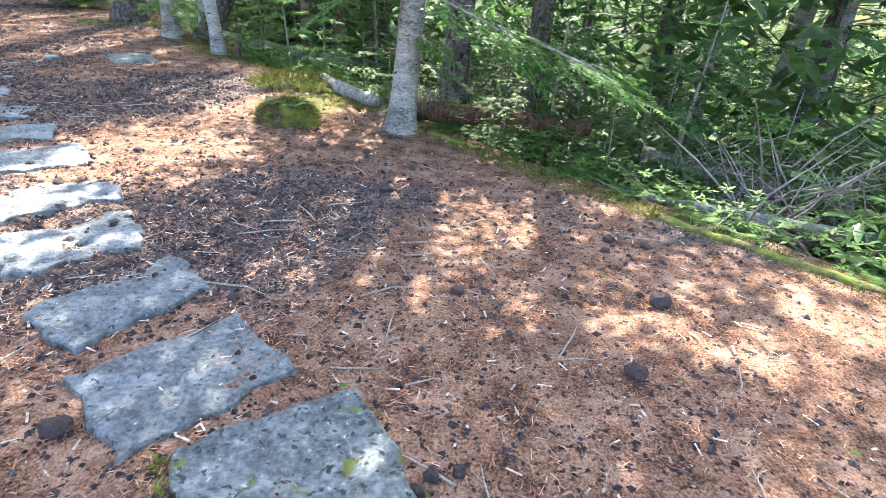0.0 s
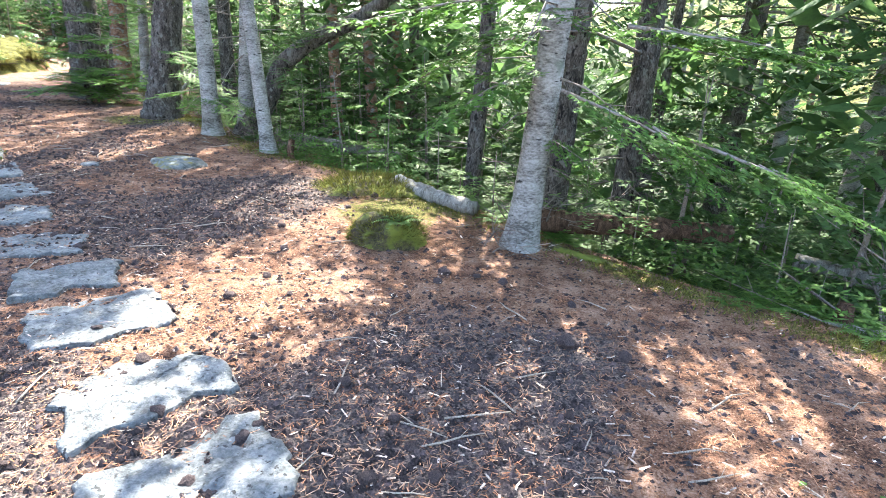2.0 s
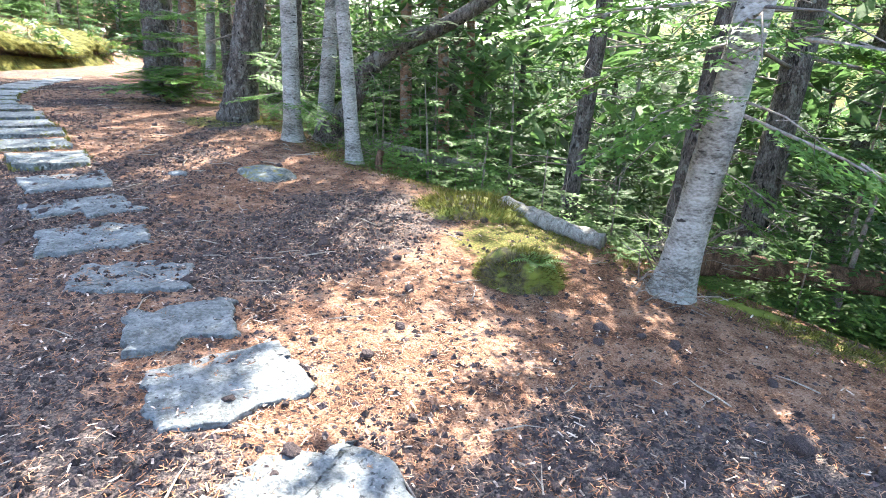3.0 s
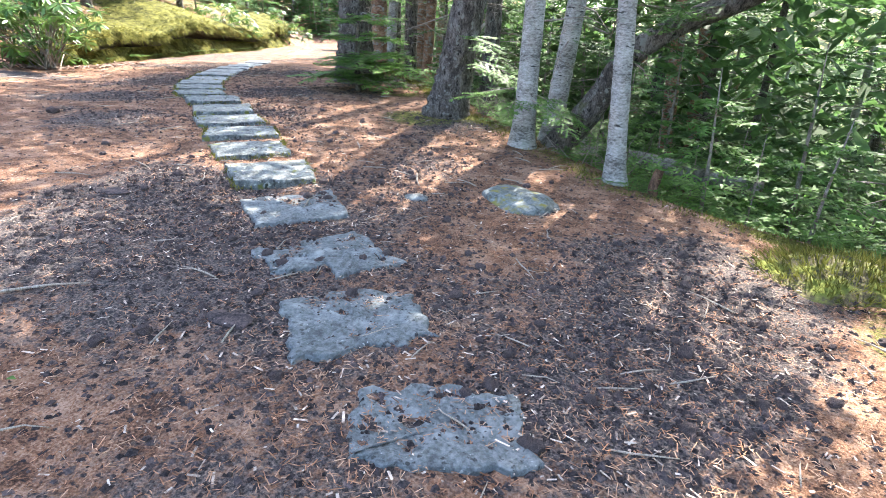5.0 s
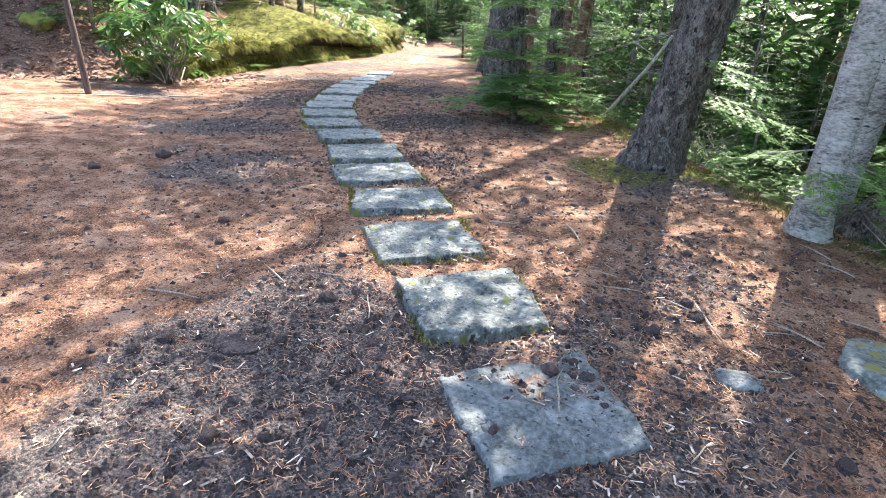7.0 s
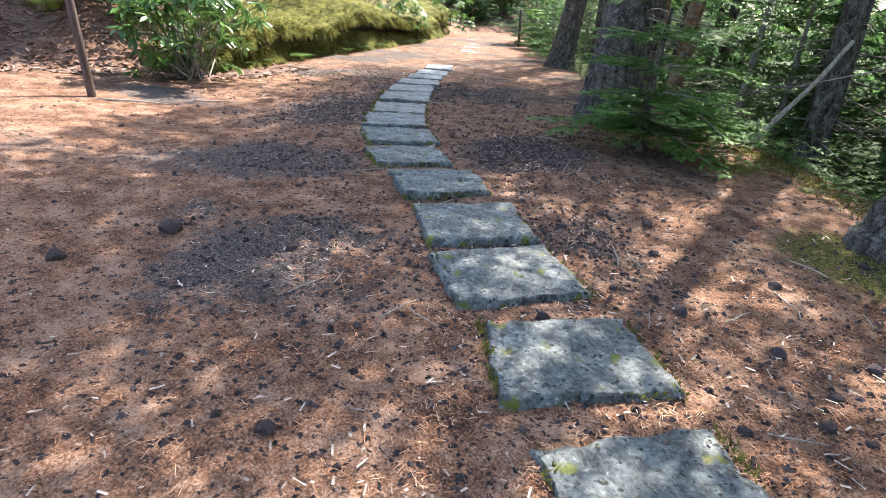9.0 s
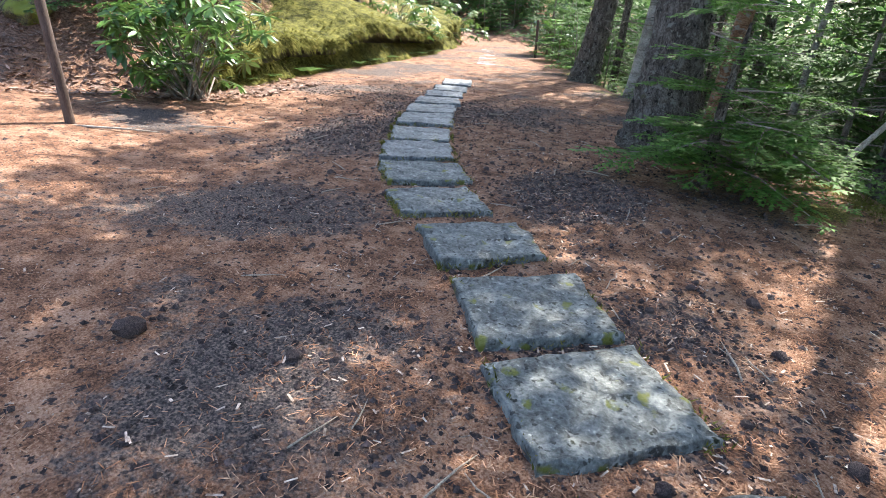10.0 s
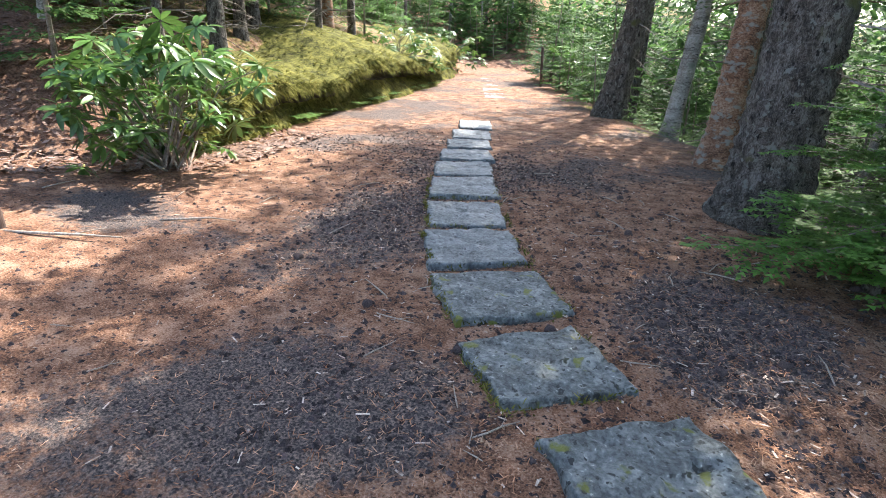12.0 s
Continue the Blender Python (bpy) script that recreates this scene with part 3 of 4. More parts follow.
# forest: a few kinds of conifer, many trees
KINDS = []
for k in range(6):
    h = 10 + 1.3 * k
    bark = ("grey", "dark", "grey", "dark", "red", "dark")[k]
    t_ = tree(60 + 5 * k, -60, h, 0.06 + 0.02 * k, (0.012 * (k - 2), 0.01 * (k % 3 - 1)), bark, 300 + k, ("slender grey conifer in the forest", "dark straight conifer in the forest", "grey-barked conifer in the forest",
              "dark rough-barked conifer in the forest", "reddish-barked conifer in the forest", "tall dark conifer in the forest")[k], (1.0, 2.6, 1.4, 3.4, 3.0, 1.8)[k], 1.5 + 0.1 * k, sides=10, rough=0.06, rows=0.35, limbs=30, count=50, fine=5.6, group="forest trees", limb_from=0.4)
    KINDS.append(t_)
SAPS = []
for k, (h, fine) in enumerate(((0.9, 3.2), (1.5, 4.2), (2.3, 5.2), (3.4, 6.6))):
    wood, needles = sapling(h, 400 + k, fine)
    s_ = thing("fir_sapling", pose(60 + 4 * k, -66, ground_z(60 + 4 * k, -66)), "young green fir in the undergrowth", "sapling", "young firs")
    part("stem", wood, TWIG, s_)
    tagged(part("needles", needles, FIR if k != 1 else FIR_NEW, s_), kind="stuff")
    SAPS.append(s_)

taken = [(n_[0], n_[1]) for n_ in NEAR] + [(-4, 9.8)]
rng = random.Random(77)


def free(x, y, gap):
    return all((x - a) ** 2 + (y - b) ** 2 > gap * gap for a, b in taken)


def scatter(kinds, count, region, gap, keep, tilt=2.5, low=0.85, high=1.15):
    made = 0
    for _ in range(count * 30):
        if made >= count:
            break
        x, y = rng.uniform(region[0], region[1]), rng.uniform(region[2], region[3])
        if not keep(x, y) or not free(x, y, gap):
            continue
        taken.append((x, y))
        made += 1
        copy_thing(rng.choice(kinds), pose(x, y, ground_z(x, y) - 0.02, rng.uniform(-tilt, tilt), rng.uniform(-tilt, tilt), rng.uniform(0, 360)) @ Matrix.Scale(rng.uniform(low, high), 4))


def below(x, y, by=0.9):
    return (x - edge_x(y)) * 0.75 > by


def above(x, y, by=1.5):
    return bank_x(y) - x > by


scatter(KINDS, 20, (-9, 12, 7, 19), 1.1, lambda x, y: below(x, y, 1.4))
scatter(KINDS, 46, (-14, 26, 14, 42), 1.5, lambda x, y: below(x, y, 1.2))
scatter(KINDS, 6, (5, 16, 1, 9), 1.5, lambda x, y: below(x, y, 2.0))
scatter(KINDS, 32, (-21, -15, 12, 21), 1.2, lambda x, y: above(x, y, 1.3))
scatter(KINDS, 22, (-40, -16, 12, 45), 1.6, lambda x, y: above(x, y, 1.7))
# conifers out of view, left of and behind the walk, added for shade
scatter(KINDS, 8, (-30, -17, -4, 12), 2.2, lambda x, y: above(x, y, 1.0))
scatter(KINDS, 5, (-20, 4, -16, -5), 2.5, lambda x, y: True)
scatter(KINDS, 20, (-42, -14, 40, 60), 1.3, lambda x, y: True)
scatter(SAPS[:3], 48, (-8, 8, 5, 14), 0.5, lambda x, y: below(x, y, 0.95), 5)
scatter(SAPS[:2], 8, (-8, 6, 4, 12), 0.6, lambda x, y: below(x, y, 0.5), 5)
scatter(SAPS, 26, (-24, -15.5, 11.5, 17), 0.7, lambda x, y: above(x, y, 1.2), 5)
scatter(SAPS[1:], 105, (-16, 22, 8, 34), 0.8, lambda x, y: below(x, y, 0.7), 5)
scatter(SAPS[:2], 14, (3.5, 10, 1, 8), 0.8, lambda x, y: below(x, y, 2.2), 5)
scatter(SAPS[1:], 50, (-30, -15, 12, 40), 0.8, lambda x, y: above(x, y, 1.6), 5)
scatter(SAPS[1:], 16, (-18, -11, 19.5, 36), 0.7, lambda x, y: 0.1 < x - edge_x(y) < 2.2, 5)
scatter(KINDS, 18, (-10.5, 0, 13, 24), 0.9, lambda x, y: below(x, y, 0.8))
scatter(SAPS[2:], 22, (-12, 2, 13, 27), 0.7, lambda x, y: below(x, y, 0.8), 5)
scatter(SAPS[2:], 34, (-34, -18, 38, 52), 0.9, lambda x, y: True, 5)


# low leafy undergrowth on the slope
under = Geo()
for _ in range(9000):
    y = rng.uniform(1.5, 22)
    x = float(edge_x(y)) + 0.45 + 9.5 * rng.random() ** 1.7
    z = ground_z(x, y) + rng.uniform(0.02, 0.3) * (0.5 + float(vnoise(x, y, 0.9, 41)))
    w = rng.uniform(0, 6.28)
    for k in range(5):
        o = Vector((math.cos(w + k * 1.26), math.sin(w + k * 1.26), rng.uniform(-0.3, 0.4)))
        q = Vector((-o.y, o.x, 0)) * 0.014
        p = Vector((x, y, z))
        ln = rng.uniform(0.04, 0.09)
        under.quad(tuple(p), tuple(p + o * ln * 0.5 - q), tuple(p + o * ln), tuple(p + o * ln * 0.5 + q))
tagged(new("undergrowth", under.mesh("undergrowth", FERN)), "low leafy green undergrowth on the wooded slope", "undergrowth", kind="stuff")


# far woods that close the view down the slope, above the bank and at the path's end
woods = Geo()
for _ in range(12500):
    pick = rng.random()
    if pick < 0.68:
        y = rng.uniform(-6, 55)
        x = float(edge_x(y)) + 4.5 + 28 * rng.random() ** 1.35
    elif pick < 0.84:
        y = rng.uniform(10, 55)
        x = float(bank_x(y)) - 4 - 18 * rng.random()
    else:
        x, y = rng.uniform(-44, -10), rng.uniform(42, 62)
    h = 6.0 * rng.random() ** 1.4
    z = ground_z(x, y) + 0.1 + h
    if vnoise(x * 0.7 + y * 0.4, z, 0.45, 51) < 0.24:
        continue
    for k in range(8):
        p = Vector((x + rng.gauss(0, 0.5), y + rng.gauss(0, 0.5), z + rng.gauss(0, 0.22)))
        w = rng.uniform(0, 6.28)
        o = Vector((math.cos(w), math.sin(w), rng.uniform(-0.9, 0.5)))
        q = Vector((-o.y, o.x, rng.uniform(-0.9, 0.9)))
        ln = rng.uniform(0.12, 0.26) + 0.012 * min(20, x - float(edge_x(y)) if pick < 0.68 else 12)
        woods.quad(tuple(p - o * ln), tuple(p - q * ln * 0.3), tuple(p + o * ln), tuple(p + q * ln * 0.3))
tagged(new("far_woods", woods.mesh("far_woods", FIR)), "dense green conifer foliage deep in the forest", "woods", kind="stuff")



# ---- low fir beside the path, its boughs near the ground ----
def fir_bough(seed, length, fine=1.3, droop=0.12):
    rng = random.Random(seed)
    g, w = Geo(), Geo()
    spray(g, w, (0, 0, 0), (1, 0, 0.0), length, rng, fine, droop, 0.06)
    return w, g


BOUGHS = []
for k in range(4):
    w, g = fir_bough(600 + k, 1.0, 2.3, 0.1 + 0.06 * k)
    BOUGHS.append((w.mesh("twig", TWIG), g.mesh("needles", FIR_NEW)))


def bough(parent, origin, yaw, pitch, length, k, name="bough", roll=0):
    b = part(name, BOUGHS[k % 4][1], None, parent)
    b.matrix_world = pose(*origin, 0, 0, yaw) @ pose(0, 0, 0, roll, -pitch, 0) @ Matrix.Scale(length, 4)
    t = part("twig", BOUGHS[k % 4][0], None, b)
    t.matrix_world = b.matrix_world


rng = random.Random(61)
bx, by = -7.85, 12.4
bush = thing("low_fir", pose(bx, by, ground_z(bx, by)), "low spreading green fir with layered flat boughs beside the path", "fir bush")
g = Geo()
g.tube([(bx, by, ground_z(bx, by) - 0.1), (bx, by, 1.3), (bx + 0.05, by, 2.0)], [0.06, 0.045, 0.012], 10, 0.06, rng)
part("stem", g, DARK_BARK, bush).matrix_world = Matrix()
k = 0
for tier, (dz, arms, reach_) in enumerate(((0.24, 7, 1.15), (0.44, 7, 1.1), (0.62, 7, 0.95), (0.9, 6, 0.85), (1.2, 6, 0.7), (1.55, 5, 0.55))):
    for j in range(arms):
        k += 1
        yaw = tier * 37 + j * 360 / arms + rng.uniform(-14, 14)
        bough(bush, (bx + rng.uniform(-0.06, 0.5 if dz < 0.8 else 0.1), by + rng.uniform(-0.15, 0.1), ground_z(bx, by) + dz + rng.uniform(-0.05, 0.05)), yaw, rng.uniform(2, 12), reach_ * rng.uniform(0.85, 1.2), k, roll=rng.uniform(-9, 9))


# single boughs that reach out from the trunks
def reaching(x, y, boughs, label):
    ob = thing("fir_branch", pose(*boughs[0][0]), label, "branch")
    for k, (o, yaw, pitch, ln) in enumerate(boughs):
        bough(ob, o, yaw, pitch, ln, k)


reaching(-0.3, 5.4, [((-0.2, 5.35, 1.35), -20, -17, 1.5), ((0.75, 5.0, 1.02), -22, -14, 1.45), ((0.5, 5.1, 1.1), 6, -18, 0.8), ((0.5, 5.1, 1.1), -48, -22, 0.8), ((1.2, 4.85, 0.88), -40, -20, 0.7), ((1.3, 4.85, 0.85), 2, -18, 0.7)],
         "long drooping fir branch with pale sunlit needles")
reaching(-0.2, 5.4, [((0.6, 6.2, 1.85), 0, -3, 2.1), ((1.0, 6.2, 1.85), 25, -6, 1.0), ((1.4, 6.2, 1.8), -25, -6, 1.0)], "level bright green fir branch")
reaching(-0.3, 5.4, [((-0.25, 5.35, 1.0), -30, -22, 0.6), ((-0.2, 5.4, 0.75), 10, -20, 0.75), ((-0.25, 5.3, 1.5), 200, -14, 1.1), ((-0.3, 5.35, 1.75), 165, -8, 1.3), ((-0.3, 5.4, 2.0), 190, -5, 1.5), ((-0.25, 5.3, 1.9), 240, -10, 0.9)], "grey-green fir branches on the slender trunk")
reaching(-4.4, 9.5, [((-4.5, 9.4, 1.05), 200, -6, 0.7), ((-4.45, 9.3, 0.95), 270, -10, 0.55), ((-4.3, 9.35, 0.95), 325, -12, 0.75), ((-4.3, 9.5, 1.0), 0, -14, 0.8)], "bright green fir boughs low on the pale trunk")
reaching(-5.7, 10.8, [((-5.4, 10.8, 1.3), 345, -12, 1.1), ((-5.35, 10.9, 1.15), 15, -14, 1.0), ((-5.4, 10.7, 1.6), 320, -10, 0.9)], "green fir boughs beside the dark trunk")
reaching(-8.4, 13.0, [((-8.25, 13.4, 2.3), 350, -6, 1.1), ((-8.2, 13.4, 1.9), 330, -8, 1.0), ((-8.25, 13.6, 2.7), 15, -4, 1.4)], "flat fir boughs in front of the massive trunk")

# small firs by the slope's edge
wood, needles = sapling(0.95, 901, 2.3)
edge_fir = thing("fir_sapling", pose(1.62, 4.98, ground_z(1.62, 4.98) - 0.05), "small feathery green fir on the slope's edge", "sapling", "young firs")
part("stem", wood, TWIG, edge_fir)
tagged(part("needles", needles, FIR, edge_fir), kind="stuff")
for x, y, sc, rz in ((2.6, 4.6, 0.8, 40), (0.7, 5.6, 0.75, 90), (2.3, 5.9, 1.25, 10), (-0.4, 6.9, 0.9, 200), (-1.0, 7.6, 1.0, 120), (-2.0, 8.9, 0.9, 300), (-2.4, 10.0, 1.1, 60), (3.4, 4.2, 1.0, 150)):
    copy_thing(edge_fir, pose(x, y, ground_z(x, y) - 0.05, 0, 0, rz) @ Matrix.Scale(sc, 4))


# ---- rhododendrons ----
def whorl_mesh(seed, leaves=9, length=0.14):
    rng = random.Random(seed)
    g = Geo()
    for k in range(leaves):
        w = k * 2 * math.pi / leaves + rng.uniform(-0.2, 0.2)
        ln = length * rng.uniform(0.75, 1.15)
        up = rng.uniform(-0.25, 0.45)
        o = Vector((math.cos(w), math.sin(w), 0))
        s = Vector((-math.sin(w), math.cos(w), 0))
        rows = []
        for t, wd in ((0.08, 0.03), (0.35, 0.13), (0.65, 0.145), (0.88, 0.08), (1.0, 0.0)):
            c = o * (ln * t) + Vector((0, 0, ln * (up * t - 0.45 * t * t)))
            rows.append([tuple(c - s * ln * wd + Vector((0, 0, ln * 0.03))), tuple(c), tuple(c + s * ln * wd + Vector((0, 0, ln * 0.03)))])
        verts = [p for r in rows for p in r]
        faces = []
        for i in range(4):
            faces += [(i * 3, i * 3 + 1, i * 3 + 4, i * 3 + 3), (i * 3 + 1, i * 3 + 2, i * 3 + 5, i * 3 + 4)]
        g.add(verts, faces)
    return g.mesh("leaf_whorl", RHODO)


WHORLS = [whorl_mesh(700 + k, 8 + k, 0.19 + 0.014 * k) for k in range(4)]
bud = Geo()
bud.tube([(0, 0, -0.01), (0, 0, 0.02), (0, 0, 0.045)], [0.005, 0.009, 0.002], 6)
BUD = bud.mesh("bud", RHODO_TIP)


def rhododendron(x, y, z, spread_, height, toward, whorls, seed, label, skirt=0.05):
    rng = random.Random(seed)
    base = thing("rhododendron", pose(x, y, z), label, "shrub", "rhododendrons")
    stems = Geo()
    for k in range(whorls):
        w = rng.uniform(0, 2 * math.pi)
        r = spread_ * math.sqrt(rng.random())
        hh = height * (skirt + (1 - skirt) * rng.random() ** 0.8 * (1 - 0.35 * r / spread_))
        p = Vector((x + math.cos(w) * r + toward[0] * hh * 0.5, y + math.sin(w) * r + toward[1] * hh * 0.5, z + hh))
        root = Vector((x + rng.uniform(-0.15, 0.15), y + rng.uniform(-0.15, 0.15), z))
        mid = root.lerp(p, 0.55) + Vector((rng.uniform(-0.15, 0.15), rng.uniform(-0.15, 0.15), 0.12 * height))
        if k % 3 == 0:
            stems.tube([tuple(root), tuple(mid), tuple(p)], [0.016, 0.01, 0.005], 5, cap=False)
        else:
            stems.tube([tuple(mid.lerp(p, 0.1)), tuple(p)], [0.007, 0.004], 4, cap=False)
        wh = part("leaf_whorl", WHORLS[k % 4], None, base)
        wh.matrix_world = Matrix.Translation(p) @ pose(0, 0, 0, rng.uniform(-35, 35) + toward[1] * 20, rng.uniform(-35, 35) + toward[0] * 20, rng.uniform(0, 360)) @ Matrix.Scale(rng.uniform(0.75, 1.2), 4)
        if rng.random() < 0.6:
            b = part("bud", BUD, None, wh, "yellow-green leaf bud")
            b.matrix_world = wh.matrix_world
    part("stem", stems, TWIG, base, "bare crooked stems").matrix_world = Matrix()
    return base


rhododendron(-14.3, 11.75, ground_z(-14.3, 11.75), 0.95, 1.75, (0.75, -0.35), 110, 71, "broad-leaved green rhododendron hanging over the path's edge")
rhododendron(-15.6, 12.6, ground_z(-15.6, 12.6), 1.0, 1.3, (0.2, 0.0), 50, 72, "dark green rhododendron on the bank")
rhododendron(3.9, 4.2, ground_z(3.9, 4.2), 0.8, 1.5, (-0.1, -0.1), 70, 73, "glossy broad-leaved rhododendron on the slope")
rhododendron(3.2, 3.1, ground_z(3.2, 3.1), 0.6, 0.7, (0, 0), 34, 74, "low rhododendron among fallen branches")
rhododendron(-18.6, 22.5, ground_z(-18.6, 22.5) , 1.6, 1.5, (0.3, 0), 70, 75, "sunlit rhododendron on the mossy bank")
rhododendron(-14.4, 28.0, ground_z(-14.4, 28.0), 1.5, 2.0, (-0.3, 0), 80, 76, "green shrub at the path's far bend")
rhododendron(-21.4, 31.0, ground_z(-21.4, 31.0), 1.8, 2.2, (0.2, 0), 80, 77, "pale-leaved shrub above the far bank")

# ---- mossy bank with an undercut lip ----
PROFILE = [(-0.12, -0.08), (0.02, 0.1), (0.16, 0.3), (0.28, 0.48), (0.55, 0.56), (0.6, 0.68), (0.4, 0.74), (0.05, 0.76), (-0.08, 0.86), (-0.02, 1.0), (0.25, 1.15), (0.7, 1.32), (1.3, 1.52), (2.2, 1.75), (3.4, 2.0)]
rng = random.Random(81)
bank = thing("moss_bank", pose(-14.5, 13, 0.6), "undercut earth bank thick with yellow-green moss", "bank", kind="structure")


def bank_point(y, i):
    o, h = PROFILE[i]
    grow = 0.35 + 0.65 * float(smooth((y - 12.0) / 2.5))
    wob = 0.6 * (float(vnoise(y, i * 0.35, 0.9, 31)) - 0.5) + 0.35 * (float(vnoise(y, i * 0.8, 3.1, 32)) - 0.5)
    x = float(bank_x(y)) - o + wob * (0.9 if i > 2 else 0.4)
    return (x, y, ground_z(float(bank_x(y)) + 0.4, y) + h * 0.85 * grow * (0.75 + 0.5 * float(vnoise(y, 0, 0.5, 33))))


ysteps = [11.9 + 0.16 * k for k in range(150)]


def bank_strip(i0, i1):
    g = Geo()
    cols = i1 - i0 + 1
    verts = [bank_point(y, i) for y in ysteps for i in range(i0, i1 + 1)]
    faces = [(a * cols + b, a * cols + b + 1, (a + 1) * cols + b + 1, (a + 1) * cols + b) for a in range(len(ysteps) - 1) for b in range(cols - 1)]
    g.add(verts, faces)
    return g


part("lower_face", bank_strip(0, 3), MOSS, bank).matrix_world = Matrix()
# this strip is a darker brown than the moss above and below
part("undercut", bank_strip(3, 6), UNDERCUT_BROWN, bank, "dark brown strip under the overhang").matrix_world = Matrix()
part("moss_lip", bank_strip(6, 14), MOSS, bank, "thick moss cushion").matrix_world = Matrix()
hair = Geo()
for _ in range(34000):
    y = 11.9 + (35.5 - 11.9) * rng.random() ** 2.0
    i = rng.choice((0, 1, 2, 7, 7, 8, 8, 9, 9, 10, 11, 12, 13))
    a, b = Vector(bank_point(y, i)), Vector(bank_point(y, i + 1))
    p = a.lerp(b, rng.random())
    ln = rng.uniform(0.06, 0.26)
    tip = p + Vector((ln * rng.uniform(0.2, 0.8), rng.uniform(-0.3, 0.3) * ln, ln * rng.uniform(-1.0, 0.35)))
    s = Vector((rng.uniform(-0.3, 0.3), 1, 0)) * 0.015
    hair.tri(tuple(p - s), tuple(p + s), tuple(tip))
tagged(new("moss_fringe", hair.mesh("moss_fringe", MOSS_HAIR)), "hanging yellow-green moss on the bank", "moss", kind="stuff")


# ---- logs, stumps, rocks ----
def log(name, a, b, ra, rb, mat_, label, seed, sag=0.0, sides=14, rough=0.08, category="log"):
    rng = random.Random(seed)
    a, b = Vector(a), Vector(b)
    pts, rad = [], []
    n = 18
    for i in range(n + 1):
        t = i / n
        pts.append(tuple(a.lerp(b, t) - a + Vector((0.02 * math.sin(5 * t + seed), 0.02 * math.cos(4 * t), -sag * math.sin(t * math.pi)))))
        rad.append((ra * (1 - t) + rb * t) * rng.uniform(0.95, 1.05))
    g = Geo()
    g.tube(pts, rad, sides, rough, rng)
    return single(name, g.mesh(name, mat_), Matrix.Translation(a), label, category)


log("fallen_log", (-4.3, 11.6, ground_z(-4.3, 11.6) + 0.15), (-1.6, 10.2, 0.0), 0.12, 0.1, LOG_PALE, "pale barkless fallen log on the slope", 1)
log("fallen_log", (-1.5, 7.1, 0.22), (-0.68, 6.2, 0.17), 0.09, 0.07, LOG_PALE, "splintered grey fallen log behind the mossy mound", 2, rough=0.2)
log("fallen_log", (-0.25, 5.8, 0.2), (1.6, 5.75, 0.1), 0.1, 0.085, LOG_BROWN, "broken dark brown rotten log", 3, rough=0.22)
log("fallen_log", (-0.1, 5.35, 0.02), (1.0, 4.72, -0.12), 0.085, 0.06, LOG_MOSSY, "moss-covered log along the path's shoulder", 4, rough=0.15)
log("fallen_log", (1.0, 4.55, -0.1), (3.6, 3.2, -0.05), 0.035, 0.045, LOG_PALE, "thin grey fallen trunk at the slope's edge", 5)
log("fallen_log", (2.2, 5.6, -0.1), (3.9, 4.6, -0.35), 0.07, 0.09, LOG_PALE, "grey crooked fallen branch", 6)
log("fallen_log", (-4.9, 10.0, 0.42), (-4.0, 9.0, 0.3), 0.03, 0.02, DEAD, "thin pale fallen branch by the trunks", 7)
log("fallen_log", (-3.6, 8.4, 0.2), (-2.5, 7.75, 0.12), 0.1, 0.08, LOG_MOSSY, "mossy log at the foot of the thin trunk", 8, rough=0.18)
log("fallen_log", (-4.3, 9.2, 0.32), (-3.5, 8.5, 0.25), 0.05, 0.05, LOG_MOSSY, "mossy root along the path's edge", 9, rough=0.2)
log("fallen_log", (1.6, 3.45, 0.0), (2.5, 2.55, -0.02), 0.05, 0.05, LOG_MOSSY, "mossy half-buried log edging the path", 10, rough=0.2)
log("fallen_log", (-6.75, 13.75, 0.6), (-6.05, 14.45, 1.8), 0.032, 0.025, DEAD, "pale split branch leaning in the forest", 11)
log("fallen_log", (-6.3, 11.9, 0.45), (-5.6, 12.3, 0.4), 0.12, 0.1, LOG_MOSSY, "short moss-topped log at the forest edge", 12, rough=0.15)
log("stump", (1.62, 4.3, -0.2), (1.68, 4.33, 0.06), 0.06, 0.045, LOG_BROWN, "small reddish rotten stump", 13, rough=0.25, category="stump")
log("stump", (-2.95, 8.4, 0.0), (-2.93, 8.4, 0.5), 0.05, 0.04, LOG_BROWN, "thin broken snag beside the trunk", 14, rough=0.2, category="stump")


def rock_mesh(name, sx, sy, sz, mat_, seed, sub=3, amount=0.25):
    bm = bmesh.new()
    bmesh.ops.create_icosphere(bm, subdivisions=sub, radius=1)
    for v in bm.verts:
        c = v.co.copy()
        k = 1 + amount * noise.noise(c * 1.4 + Vector((seed * 3.1, 0, 0))) + amount * 0.5 * noise.noise(c * 3.6 + Vector((0, seed * 2.7, 0)))
        v.co = Vector((c.x * sx, c.y * sy, c.z * sz)) * k
    me = bpy.data.meshes.new(name)
    bm.to_mesh(me)
    bm.free()
    me.materials.append(mat_)
    me.polygons.foreach_set("use_smooth", [sub > 2] * len(me.polygons))
    return me


